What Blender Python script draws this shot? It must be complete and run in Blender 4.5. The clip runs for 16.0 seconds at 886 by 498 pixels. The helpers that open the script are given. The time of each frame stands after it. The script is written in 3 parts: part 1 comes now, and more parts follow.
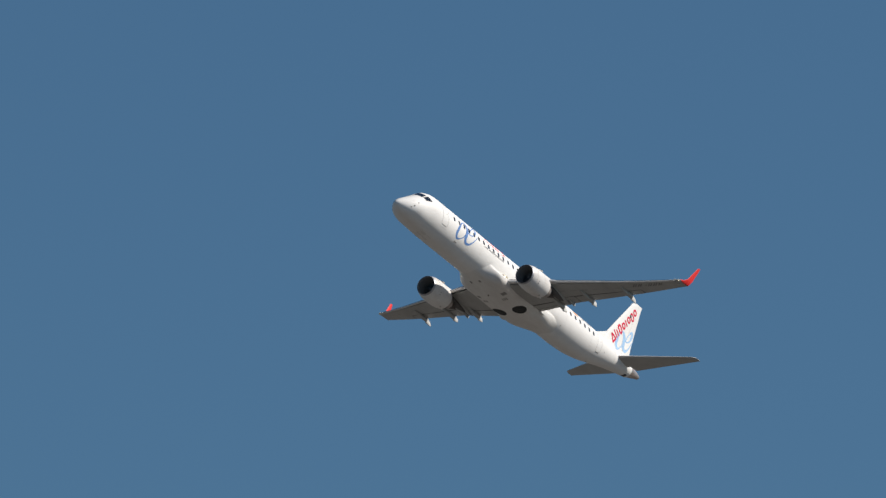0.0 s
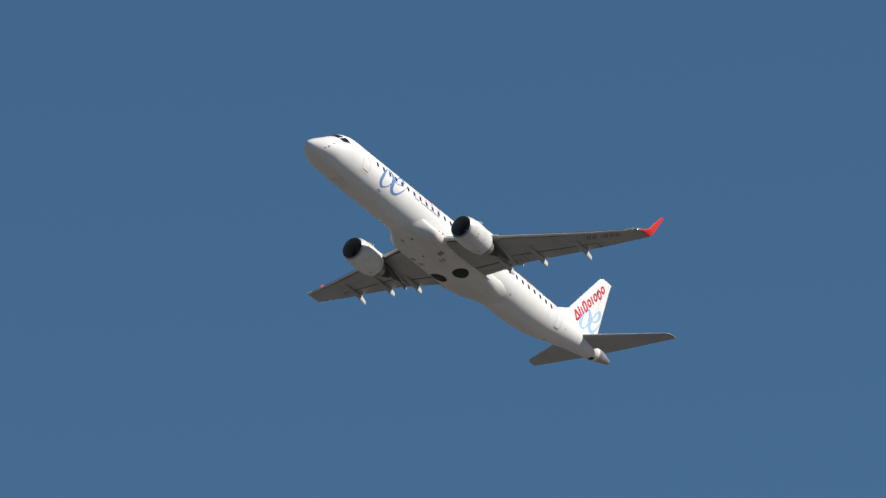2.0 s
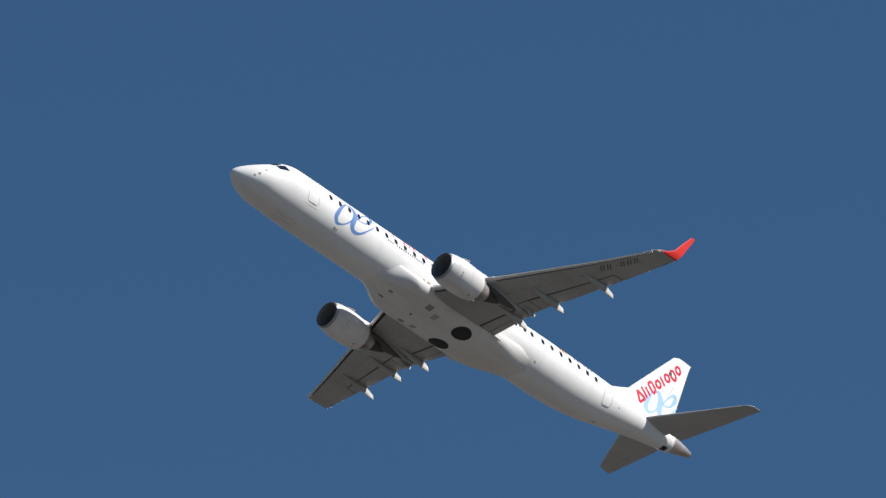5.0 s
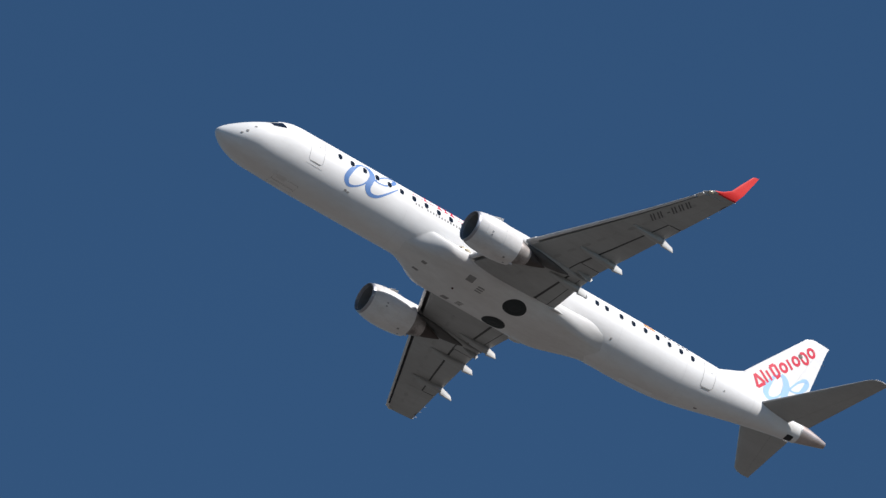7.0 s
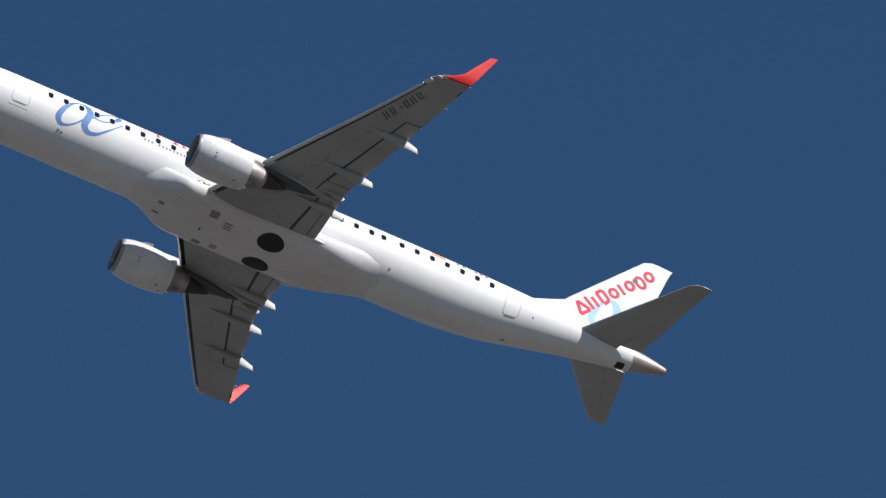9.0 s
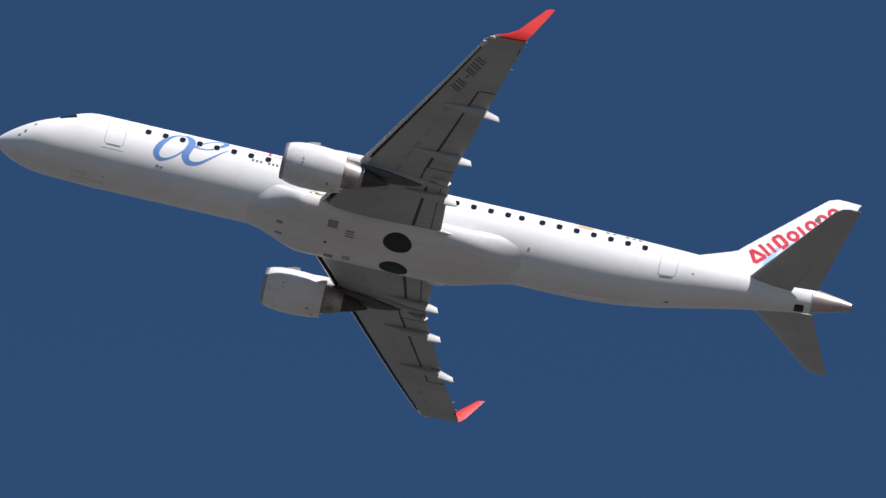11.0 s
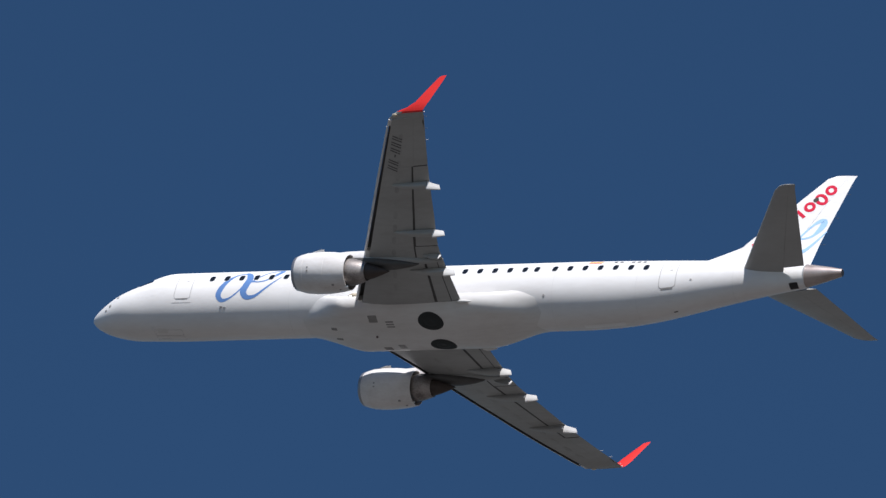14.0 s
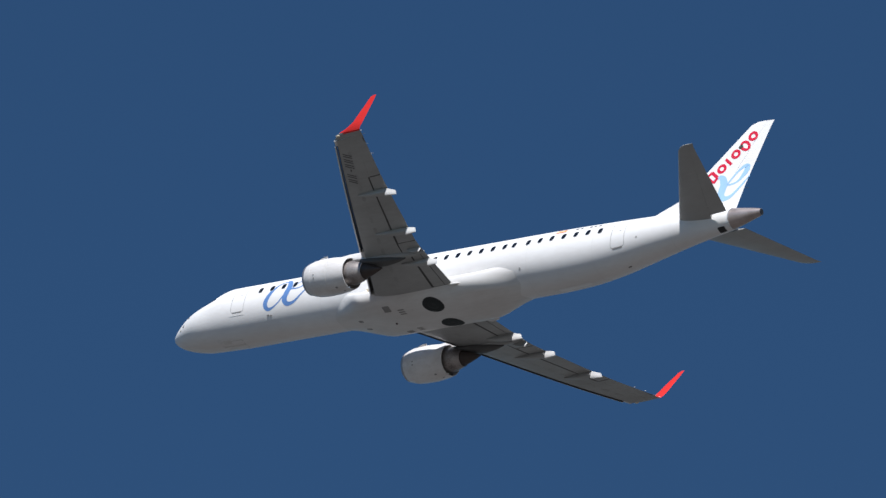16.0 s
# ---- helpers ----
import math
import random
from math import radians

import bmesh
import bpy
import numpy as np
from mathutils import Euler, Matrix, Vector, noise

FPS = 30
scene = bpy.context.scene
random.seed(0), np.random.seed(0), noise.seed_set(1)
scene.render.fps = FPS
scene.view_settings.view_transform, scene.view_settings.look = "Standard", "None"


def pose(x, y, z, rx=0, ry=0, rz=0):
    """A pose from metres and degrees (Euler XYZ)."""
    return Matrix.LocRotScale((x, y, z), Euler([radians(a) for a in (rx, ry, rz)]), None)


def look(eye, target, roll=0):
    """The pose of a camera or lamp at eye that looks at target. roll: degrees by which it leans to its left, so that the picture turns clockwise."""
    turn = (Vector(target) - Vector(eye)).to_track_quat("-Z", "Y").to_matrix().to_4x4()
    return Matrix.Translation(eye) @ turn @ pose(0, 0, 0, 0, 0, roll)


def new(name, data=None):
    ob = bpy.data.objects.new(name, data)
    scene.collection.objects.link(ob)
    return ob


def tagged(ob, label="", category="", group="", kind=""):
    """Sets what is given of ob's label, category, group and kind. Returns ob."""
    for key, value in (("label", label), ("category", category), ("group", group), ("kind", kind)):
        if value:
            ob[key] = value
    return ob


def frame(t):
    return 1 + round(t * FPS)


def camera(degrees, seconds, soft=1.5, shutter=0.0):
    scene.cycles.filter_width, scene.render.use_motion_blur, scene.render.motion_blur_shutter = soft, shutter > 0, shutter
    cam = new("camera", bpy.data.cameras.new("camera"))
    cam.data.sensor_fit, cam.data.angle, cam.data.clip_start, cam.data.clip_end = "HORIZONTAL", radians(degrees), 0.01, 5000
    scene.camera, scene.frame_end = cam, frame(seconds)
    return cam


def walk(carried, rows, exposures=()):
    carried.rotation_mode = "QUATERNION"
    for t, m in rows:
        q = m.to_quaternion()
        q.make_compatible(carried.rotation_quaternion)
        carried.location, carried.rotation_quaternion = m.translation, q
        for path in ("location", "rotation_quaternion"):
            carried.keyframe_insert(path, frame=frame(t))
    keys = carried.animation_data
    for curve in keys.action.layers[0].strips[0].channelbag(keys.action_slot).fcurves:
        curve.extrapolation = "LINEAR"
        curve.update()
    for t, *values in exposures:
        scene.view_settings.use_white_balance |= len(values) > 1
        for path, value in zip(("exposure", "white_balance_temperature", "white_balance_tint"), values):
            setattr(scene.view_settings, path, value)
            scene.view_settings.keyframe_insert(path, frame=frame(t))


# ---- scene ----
EYE = 1.6
cam = camera(3.4543, 16.0, soft=1.4)
walk(cam, [
    (0, pose(0, 0, EYE, 101.6814, -2.2750, 120.2139)),
    (0.5, pose(0, 0, EYE, 102.4086, -1.9886, 121.0742)),
    (1, pose(0, 0, EYE, 103.2355, -1.4468, 122.0156)),
    (1.5, pose(0, 0, EYE, 104.0691, -1.3330, 123.0806)),
    (2, pose(0, 0, EYE, 104.9742, -1.0568, 124.1933)),
    (2.5, pose(0, 0, EYE, 105.9901, -0.3942, 125.5427)),
    (3, pose(0, 0, EYE, 107.1606, 0.0506, 127.0301)),
    (3.5, pose(0, 0, EYE, 108.3219, 0.2640, 128.5710)),
    (4, pose(0, 0, EYE, 109.5658, 0.2945, 130.2038)),
    (4.5, pose(0, 0, EYE, 110.7229, 0.4891, 131.9589)),
    (4.7, pose(0, 0, EYE, 111.1727, 0.7455, 132.8041)),
    (6.8, pose(0, 0, EYE, 116.7298, 1.1537, 142.7323)),
    (7, pose(0, 0, EYE, 117.2357, 0.7251, 143.7747)),
    (7.5, pose(0, 0, EYE, 118.5434, 0.4059, 146.1744)),
    (8, pose(0, 0, EYE, 119.8650, 0.5802, 148.9193)),
    (8.5, pose(0, 0, EYE, 121.1381, 0.7709, 152.3623)),
    (9, pose(0, 0, EYE, 122.5538, 1.1491, 156.3785)),
    (9.5, pose(0, 0, EYE, 123.9380, 1.3932, 160.5786)),
    (10, pose(0, 0, EYE, 125.1821, 1.3786, 165.2186)),
    (10.2, pose(0, 0, EYE, 125.4926, 1.2944, 166.9853)),
    (12.3, pose(0, 0, EYE, 128.1406, 0.0436, -173.7759)),
    (12.5, pose(0, 0, EYE, 128.1995, -0.1691, -172.0126)),
    (13, pose(0, 0, EYE, 128.1961, -0.5183, -167.9453)),
    (13.5, pose(0, 0, EYE, 128.0486, -0.7774, -163.8571)),
    (14, pose(0, 0, EYE, 127.7053, -0.7784, -159.2549)),
    (14.5, pose(0, 0, EYE, 127.2091, -0.5921, -155.0939)),
    (15, pose(0, 0, EYE, 126.7027, -0.5421, -151.3826)),
    (15.5, pose(0, 0, EYE, 125.8943, -0.4933, -147.8684)),
    (16, pose(0, 0, EYE, 125.0165, -0.5393, -144.4389)),
],
     exposures=[(0, -0.05, 7050, 9), (2, 0.03, 6980, 9), (4.5, 0.11, 6720, 9), (7, 0.05, 6500, 10), (9, 0.04, 6440, 11), (10, 0.07, 6440, 12), (12.5, 0.08, 6420, 13), (16, 0.07, 6260, 10)])

# ---------------------------------------------------------------- sky and sun
SUN = Vector((-0.42, 0.63, 0.655)).normalized()
world = bpy.data.worlds.new("sky")
scene.world = world
world.use_nodes = True
sky = world.node_tree.nodes.new("ShaderNodeTexSky")
sky.sky_type, sky.sun_disc = "NISHITA", False
sky.sun_elevation = math.asin(SUN.z)
sky.sun_rotation = math.atan2(SUN.x, SUN.y)
sky.altitude, sky.air_density, sky.dust_density, sky.ozone_density = 700, 1.0, 0.0, 4.0
backdrop = world.node_tree.nodes["Background"]
backdrop.inputs["Strength"].default_value = 0.053
deep = world.node_tree.nodes.new("ShaderNodeMix")  # a clear, dry, deep blue sky
deep.data_type, deep.blend_type = "RGBA", "MULTIPLY"
deep.inputs[0].default_value, deep.inputs[7].default_value = 1.0, (0.68, 1.0, 1.16, 1)
world.node_tree.links.new(sky.outputs[0], deep.inputs[6])
world.node_tree.links.new(deep.outputs[2], backdrop.inputs[0])

sun = new("sun", bpy.data.lights.new("sun", "SUN"))
sun.data.energy, sun.data.angle, sun.data.color = 5.0, radians(0.53), (1.0, 0.97, 0.94)
sun.matrix_world = look(SUN * 900, (0, 0, 0))


# ---------------------------------------------------------------- materials
def material(name, colour, rough=0.4, metal=0.0, second=None, scale=1.0, mix=0.5, fine=0.0, bump=0.0, coat=0.0, streak=None):
    """Two scales of variation between colour and second, a fine grain in the gloss, and a faint relief."""
    m = bpy.data.materials.new(name)
    m.use_nodes = True
    t = m.node_tree
    b = t.nodes["Principled BSDF"]
    b.inputs["Roughness"].default_value, b.inputs["Metallic"].default_value = rough, metal
    b.inputs["Coat Weight"].default_value = coat
    b.inputs["Base Color"].default_value = (*colour, 1)
    co = t.nodes.new("ShaderNodeTexCoord")
    if second:
        stretch = t.nodes.new("ShaderNodeMapping")
        stretch.inputs["Scale"].default_value = streak or (1, 1, 1)
        t.links.new(co.outputs["Object"], stretch.inputs[0])
        big = t.nodes.new("ShaderNodeTexNoise")
        big.inputs["Scale"].default_value, big.inputs["Detail"].default_value = scale, 6
        small = t.nodes.new("ShaderNodeTexNoise")
        small.inputs["Scale"].default_value, small.inputs["Detail"].default_value = scale * 9, 4
        t.links.new(stretch.outputs[0], big.inputs[0])
        t.links.new(stretch.outputs[0], small.inputs[0])
        both = t.nodes.new("ShaderNodeMath")
        both.operation = "MULTIPLY_ADD"
        both.inputs[1].default_value = 0.4
        t.links.new(small.outputs[0], both.inputs[0])
        t.links.new(big.outputs[0], both.inputs[2])
        ramp = t.nodes.new("ShaderNodeMapRange")
        ramp.inputs["From Min"].default_value, ramp.inputs["From Max"].default_value = 0.55, 0.95
        ramp.inputs["To Max"].default_value = mix
        t.links.new(both.outputs[0], ramp.inputs[0])
        mixer = t.nodes.new("ShaderNodeMix")
        mixer.data_type = "RGBA"
        mixer.inputs[6].default_value, mixer.inputs[7].default_value = (*colour, 1), (*second, 1)
        t.links.new(ramp.outputs[0], mixer.inputs[0])
        t.links.new(mixer.outputs[2], b.inputs["Base Color"])
        if fine:
            gloss = t.nodes.new("ShaderNodeMath")
            gloss.operation = "MULTIPLY_ADD"
            gloss.inputs[1].default_value, gloss.inputs[2].default_value = fine, rough - fine / 2
            t.links.new(small.outputs[0], gloss.inputs[0])
            t.links.new(gloss.outputs[0], b.inputs["Roughness"])
        if bump:
            relief = t.nodes.new("ShaderNodeBump")
            relief.inputs["Strength"].default_value, relief.inputs["Distance"].default_value = bump, 0.01
            t.links.new(big.outputs[0], relief.inputs["Height"])
            t.links.new(relief.outputs[0], b.inputs["Normal"])
    return m


WHITE = material("white_paint", (0.83, 0.82, 0.81), 0.52, 0, (0.66, 0.63, 0.61), 0.5, 0.5, 0.12, 0.06, 0.0, (0.35, 1, 1))
BELLY = material("belly_paint", (0.77, 0.76, 0.745), 0.46, 0, (0.58, 0.55, 0.52), 0.6, 0.6, 0.15, 0.06, 0.1, (0.3, 1, 1))
GREY = material("grey_wing_paint", (0.392, 0.398, 0.390), 0.45, 0, (0.26, 0.252, 0.242), 0.6, 0.6, 0.15, 0.05, 0.0, (0.3, 1, 1))
TAILGREY = material("grey_tailplane_paint", (0.40, 0.40, 0.39), 0.45, 0, (0.30, 0.29, 0.28), 0.7, 0.5, 0.15, 0.05, 0.0, (0.3, 1, 1))
NACELLE = material("nacelle_paint", (0.80, 0.785, 0.775), 0.42, 0, (0.55, 0.51, 0.48), 1.1, 0.65, 0.12, 0.05, 0.05, (0.4, 1, 1))
FAIRING = material("flap_fairing_paint", (0.78, 0.77, 0.75), 0.4, 0, (0.5, 0.48, 0.46), 1.2, 0.5, 0.1)
RED = material("red_paint", (0.78, 0.035, 0.03), 0.5, 0, (0.62, 0.03, 0.03), 1.0, 0.5, 0.1)
LETTER = material("red_lettering", (0.66, 0.02, 0.06), 0.55, 0, (0.55, 0.02, 0.05), 1.5, 0.5)
BLUE = material("blue_lettering", (0.125, 0.25, 0.53), 0.55, 0, (0.10, 0.205, 0.46), 1.5, 0.5)
PALE = material("pale_blue_lettering", (0.36, 0.57, 0.82), 0.55, 0, (0.34, 0.53, 0.75), 1.5, 0.5)
INK = material("dark_lettering", (0.09, 0.09, 0.095), 0.5, 0, (0.14, 0.14, 0.14), 2.0, 0.5)
PALE_WHITE = material("pale_white", (0.86, 0.86, 0.86), 0.45, 0, (0.80, 0.79, 0.78), 1.0, 0.5, 0.1)
YELLOW = material("yellow_paint", (0.85, 0.58, 0.16), 0.4)
SCORCH = material("scorched_brown_metal", (0.085, 0.066, 0.058), 0.6, 0.4, (0.045, 0.036, 0.033), 2.0, 0.7, 0.1)
STEEL = material("polished_lip_metal", (0.38, 0.38, 0.41), 0.48, 0.8, (0.34, 0.34, 0.38), 2.0, 0.5, 0.1)
HOT = material("heat_stained_metal", (0.46, 0.42, 0.40), 0.5, 0.6, (0.13, 0.11, 0.105), 1.5, 0.95, 0.15)
CONE = material("tail_cone_metal", (0.55, 0.47, 0.44), 0.42, 0.75, (0.33, 0.26, 0.23), 2.0, 0.7, 0.15)
DARK = material("dark_recess", (0.018, 0.018, 0.02), 0.6, 0, (0.03, 0.03, 0.03), 2.0, 0.5)
SOOT_SHADE = material("soot_and_shade_grey", (0.10, 0.096, 0.093), 0.6, 0, (0.055, 0.053, 0.051), 1.5, 0.7, 0.1)
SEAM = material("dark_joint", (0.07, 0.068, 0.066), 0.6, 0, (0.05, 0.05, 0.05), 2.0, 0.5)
LINE = material("panel_joint", (0.44, 0.43, 0.42), 0.5, 0, (0.36, 0.35, 0.34), 2.0, 0.5)
FAINT = material("filled_joint", (0.74, 0.73, 0.72), 0.5, 0, (0.66, 0.65, 0.64), 2.0, 0.5)
TYRE = material("tyre_rubber", (0.020, 0.024, 0.025), 0.8, 0, (0.030, 0.034, 0.034), 4.0, 0.6)
HUB = material("wheel_hub_metal", (0.026, 0.031, 0.032), 0.7, 0.1, (0.020, 0.024, 0.025), 4.0, 0.6)
GLASS = material("dark_window_glass", (0.012, 0.014, 0.018), 0.06, 0, None, coat=0.6)
RIM = material("window_rim", (0.55, 0.55, 0.55), 0.35, 0.3)
FAN = material("fan_blade_metal", (0.22, 0.22, 0.23), 0.45, 0.5, (0.14, 0.14, 0.145), 3.0, 0.6)
LINER = material("inlet_liner", (0.26, 0.26, 0.265), 0.5, 0.1, (0.18, 0.18, 0.18), 3.0, 0.6)
ALLOY = material("bare_leading_edge_alloy", (0.70, 0.68, 0.66), 0.5, 0.1, (0.50, 0.47, 0.45), 1.5, 0.6, 0.15)
LAMP = material("clear_lamp_cover", (0.72, 0.62, 0.46), 0.25, 0.1, None, coat=0.5)
PLATE = material("panel_paint", (0.355, 0.36, 0.352), 0.45, 0, (0.25, 0.245, 0.235), 2.0, 0.6, 0.1)
VENT = material("grey_vent_grille", (0.30, 0.29, 0.28), 0.6, 0, (0.19, 0.185, 0.18), 3.0, 0.6)
BEACON = material("red_beacon_cover", (0.07, 0.015, 0.015), 0.15, 0, None, coat=0.8)
GLOW = material("lit_lamp", (0.9, 0.85, 0.75), 0.3)
GLOW.node_tree.nodes["Principled BSDF"].inputs["Emission Color"].default_value = (1.0, 0.9, 0.72, 1)
GLOW.node_tree.nodes["Principled BSDF"].inputs["Emission Strength"].default_value = 4.0
SOIL = material("dry_grassland", (0.116, 0.106, 0.098), 0.95, 0, (0.074, 0.069, 0.061), 0.012, 0.8)


for dull, gloss in ((WHITE, 0.14), (BELLY, 0.14), (NACELLE, 0.2), (RED, 0.25), (LETTER, 0.2), (BLUE, 0.2), (PALE, 0.2)):
    dull.node_tree.nodes["Principled BSDF"].inputs["Specular IOR Level"].default_value = gloss


# ---------------------------------------------------------------- mesh helpers
def part(name, bm, mat, parent, label="", sharp=40):
    bmesh.ops.recalc_face_normals(bm, faces=bm.faces)
    return linked(name, bm, mat, parent, label, sharp)


def linked(name, bm, mat, parent, label="", sharp=40):
    me = bpy.data.meshes.new(name)
    bm.to_mesh(me)
    bm.free()
    for p in me.polygons:
        p.use_smooth = True
    me.set_sharp_from_angle(angle=radians(sharp))
    me.materials.append(mat)
    ob = new(name, me)
    ob.parent = parent
    return tagged(ob, label)


def loft(bm, loops, caps=True, closed=True):
    """Skin between loops of equally many points."""
    rings = [[bm.verts.new(p) for p in loop] for loop in loops]
    for a, b in zip(rings, rings[1:]):
        n = len(a)
        for i in range(n if closed else n - 1):
            j = (i + 1) % n
            bm.faces.new((a[i], a[j], b[j], b[i]))
    if caps:
        bm.faces.new(rings[0][::-1])
        bm.faces.new(rings[-1])
    return rings


def smooth_table(xs, ys):
    """A curve through the table with flat overshoot-free tangents."""
    xs, ys = np.array(xs, float), np.array(ys, float)
    d = np.diff(ys) / np.diff(xs)
    m = np.r_[d[0], [0 if a * b <= 0 else 2 * a * b / (a + b) for a, b in zip(d, d[1:])], d[-1]]

    def at(x):
        i = int(np.clip(np.searchsorted(xs, x) - 1, 0, len(xs) - 2))
        h = xs[i + 1] - xs[i]
        u = min(max((x - xs[i]) / h, 0), 1)
        return ((1 + 2 * u) * (1 - u) ** 2 * ys[i] + u * (1 - u) ** 2 * h * m[i]
                + u * u * (3 - 2 * u) * ys[i + 1] + u * u * (u - 1) * h * m[i + 1])
    return at


# ---------------------------------------------------------------- body of the aircraft
# its own space: x forward from the nose, y to port, z up; "station" is metres aft of the nose
STATIONS = (0, 0.06, 0.2, 0.5, 0.95, 1.6, 2.3, 2.9, 3.25, 3.6, 4.1, 5.0, 26.0, 28.0, 30.0, 32.0, 34.0, 36.0, 37.35)
TOP = smooth_table(STATIONS, (0.03, 0.13, 0.28, 0.52, 0.80, 1.18, 1.62, 2.03, 2.22, 2.34, 2.41, 2.41, 2.40, 2.38, 2.36, 2.34, 2.30, 2.22, 2.12))
BOTTOM = smooth_table(STATIONS, (-0.04, -0.17, -0.31, -0.50, -0.67, -0.81, -0.91, -0.95, -0.97, -0.985, -1.00, -1.015, -1.015, -0.92, -0.63, -0.16, 0.31, 0.70, 0.92))
WIDE = smooth_table(STATIONS, (0.04, 0.17, 0.33, 0.58, 0.87, 1.18, 1.37, 1.44, 1.47, 1.50, 1.525, 1.54, 1.54, 1.50, 1.38, 1.18, 0.94, 0.70, 0.55))
SHOULDER = smooth_table((0, 0.5, 1.2, 2.9, 4.5, 40), (2, 2.1, 2.3, 1.7, 2, 2))  # fullness of the upper half


def skin(s, a, lift=0.0):
    """A point of the body's skin; a: degrees from the port side upwards."""
    top, low, wide = TOP(s), BOTTOM(s), WIDE(s)
    mid, half = (top + low) / 2, (top - low) / 2
    y, z = math.cos(radians(a)), math.sin(radians(a))
    if z > 0:
        e = 2 / SHOULDER(s)
        y, z = math.copysign(abs(y) ** e, y), z ** e
    return Vector((-s, (wide + lift) * y, mid + (half + lift) * z))


def skin_angle(s, z):
    top, low = TOP(s), BOTTOM(s)
    return math.degrees(math.asin(max(-1, min(1, (z - (top + low) / 2) / ((top - low) / 2)))))


def outline(w, h, r, n=5):
    """A rounded rectangle round the origin."""
    pts = []
    for cx, cy, a0 in ((w / 2 - r, h / 2 - r, 0), (-w / 2 + r, h / 2 - r, 90), (-w / 2 + r, -h / 2 + r, 180), (w / 2 - r, -h / 2 + r, 270)):
        for k in range(n):
            a = radians(a0 + 90 * k / (n - 1))
            pts.append((cx + r * math.cos(a), cy + r * math.sin(a)))
    return pts


def skin_patch(bm, shape, s, z, side, lift=0.008):
    """A filled outline laid on the body's side; shape in metres aft and up along the skin."""
    a0 = skin_angle(s, z)
    half = (TOP(s) - BOTTOM(s)) / 2

    def place(u, v, rise):
        p = skin(s + u, a0 + math.degrees(v / half), rise)
        p.y *= side
        return p
    rim = [bm.verts.new(place(u, v, lift)) for u, v in shape]
    foot = [bm.verts.new(place(u, v, -0.01)) for u, v in shape]
    mid = bm.verts.new(place(sum(u for u, v in shape) / len(shape), sum(v for u, v in shape) / len(shape), lift))
    n = len(shape)
    for i in range(n):
        j = (i + 1) % n
        bm.faces.new((rim[i], rim[j], mid))
        bm.faces.new((rim[i], foot[i], foot[j], rim[j]))


def skin_ribbon(bm, path, widths, s, z, side, lift=0.006, closed=False):
    """A flat band along a path on the body's side."""
    a0 = skin_angle(s, z)
    half = (TOP(s) - BOTTOM(s)) / 2
    n = len(path)
    rows = []
    for i, (u, v) in enumerate(path):
        p, q = (path[(i - 1) % n], path[(i + 1) % n]) if closed else (path[max(i - 1, 0)], path[min(i + 1, n - 1)])
        du, dv = q[0] - p[0], q[1] - p[1]
        l = math.hypot(du, dv) or 1
        w = widths[i] / 2 if hasattr(widths, "__len__") else widths / 2
        row = []
        for k in (-1, 1):
            point = skin(s + u - k * dv / l * w, a0 + math.degrees((v + k * du / l * w) / half), lift)
            point.y *= side
            row.append(bm.verts.new(point))
        rows.append(row)
    for i in range(n if closed else n - 1):
        a, b = rows[i], rows[(i + 1) % n]
        bm.faces.new((a[0], a[1], b[1], b[0]))


airliner = tagged(new("airliner"), "white twin-engine jet airliner with red winglets in climbing flight", "airliner")


def fuselage():
    bm = bmesh.new()
    steps = [0, 0.02, 0.06, 0.12, 0.2, 0.32, 0.5, 0.7, 0.95, 1.25, 1.6] + [1.9 + 0.25 * k for k in range(14)] + [6 + 1.0 * k for k in range(20)] + [26 + 0.5 * k for k in range(23)] + [37.35]
    loft(bm, [[skin(s, 360 * k / 72) for k in range(72)] for s in steps])
    return part("fuselage", bm, WHITE, airliner, "long white painted fuselage, faintly dirty below")


body = fuselage()

# wing-to-body fairing: half width and lowest height by station
def ramp(x, a, b):
    u = min(max((x - a) / (b - a), 0), 1)
    return u * u * (3 - 2 * u)


def belly_point(s, a, lift=0.0):
    """The fairing swells out of the body: quickly at its sides, slowly along the keel. a: degrees round its own middle."""
    c, d = math.cos(radians(a)), math.sin(radians(a))
    e = 2 / 2.4
    top, mid, low = 0.05, -0.54, -1.39
    full = Vector((-s, math.copysign(abs(c) ** e, c) * 1.87, mid + math.copysign(abs(d) ** e, d) * ((top - mid) if d > 0 else (mid - low))))
    around = math.degrees(math.atan2(d, abs(c)))
    root = skin(s, -90 + (around + 90) * 0.62 if around <= 0 else -34 + around * 0.40, -0.012 - 0.25 * max(0, around) / 90)
    root.y = math.copysign(root.y, c)
    low_side = min(0, around)
    start, grown, fading, end = (np.interp(low_side, (-90, -45, 0), v) for v in ((11.2, 11.5, 12.3), (17.2, 14.6, 14.0), (18.4, 20.8, 20.6), (24.5, 24.6, 24.3)))
    p = root.lerp(full, ramp(s, start, grown) * (1 - ramp(s, fading, end)))
    return p + Vector((0, c * lift, d * lift))


def belly_height(s, y, lift=0.0):
    """Height of the fairing's underside at a station and a side distance."""
    pts = [belly_point(s, a) for a in range(-90, 1, 3)]
    return float(np.interp(abs(y), [p.y for p in pts], [p.z for p in pts])) - lift


def belly():
    bm = bmesh.new()
    steps = np.linspace(11.3, 24.45, 120)
    loft(bm, [[belly_point(s, 360 * k / 64) for k in range(64)] for s in steps])
    return part("belly_fairing", bm, BELLY, airliner, "bulging off-white fairing under the wing roots")


fairing = belly()


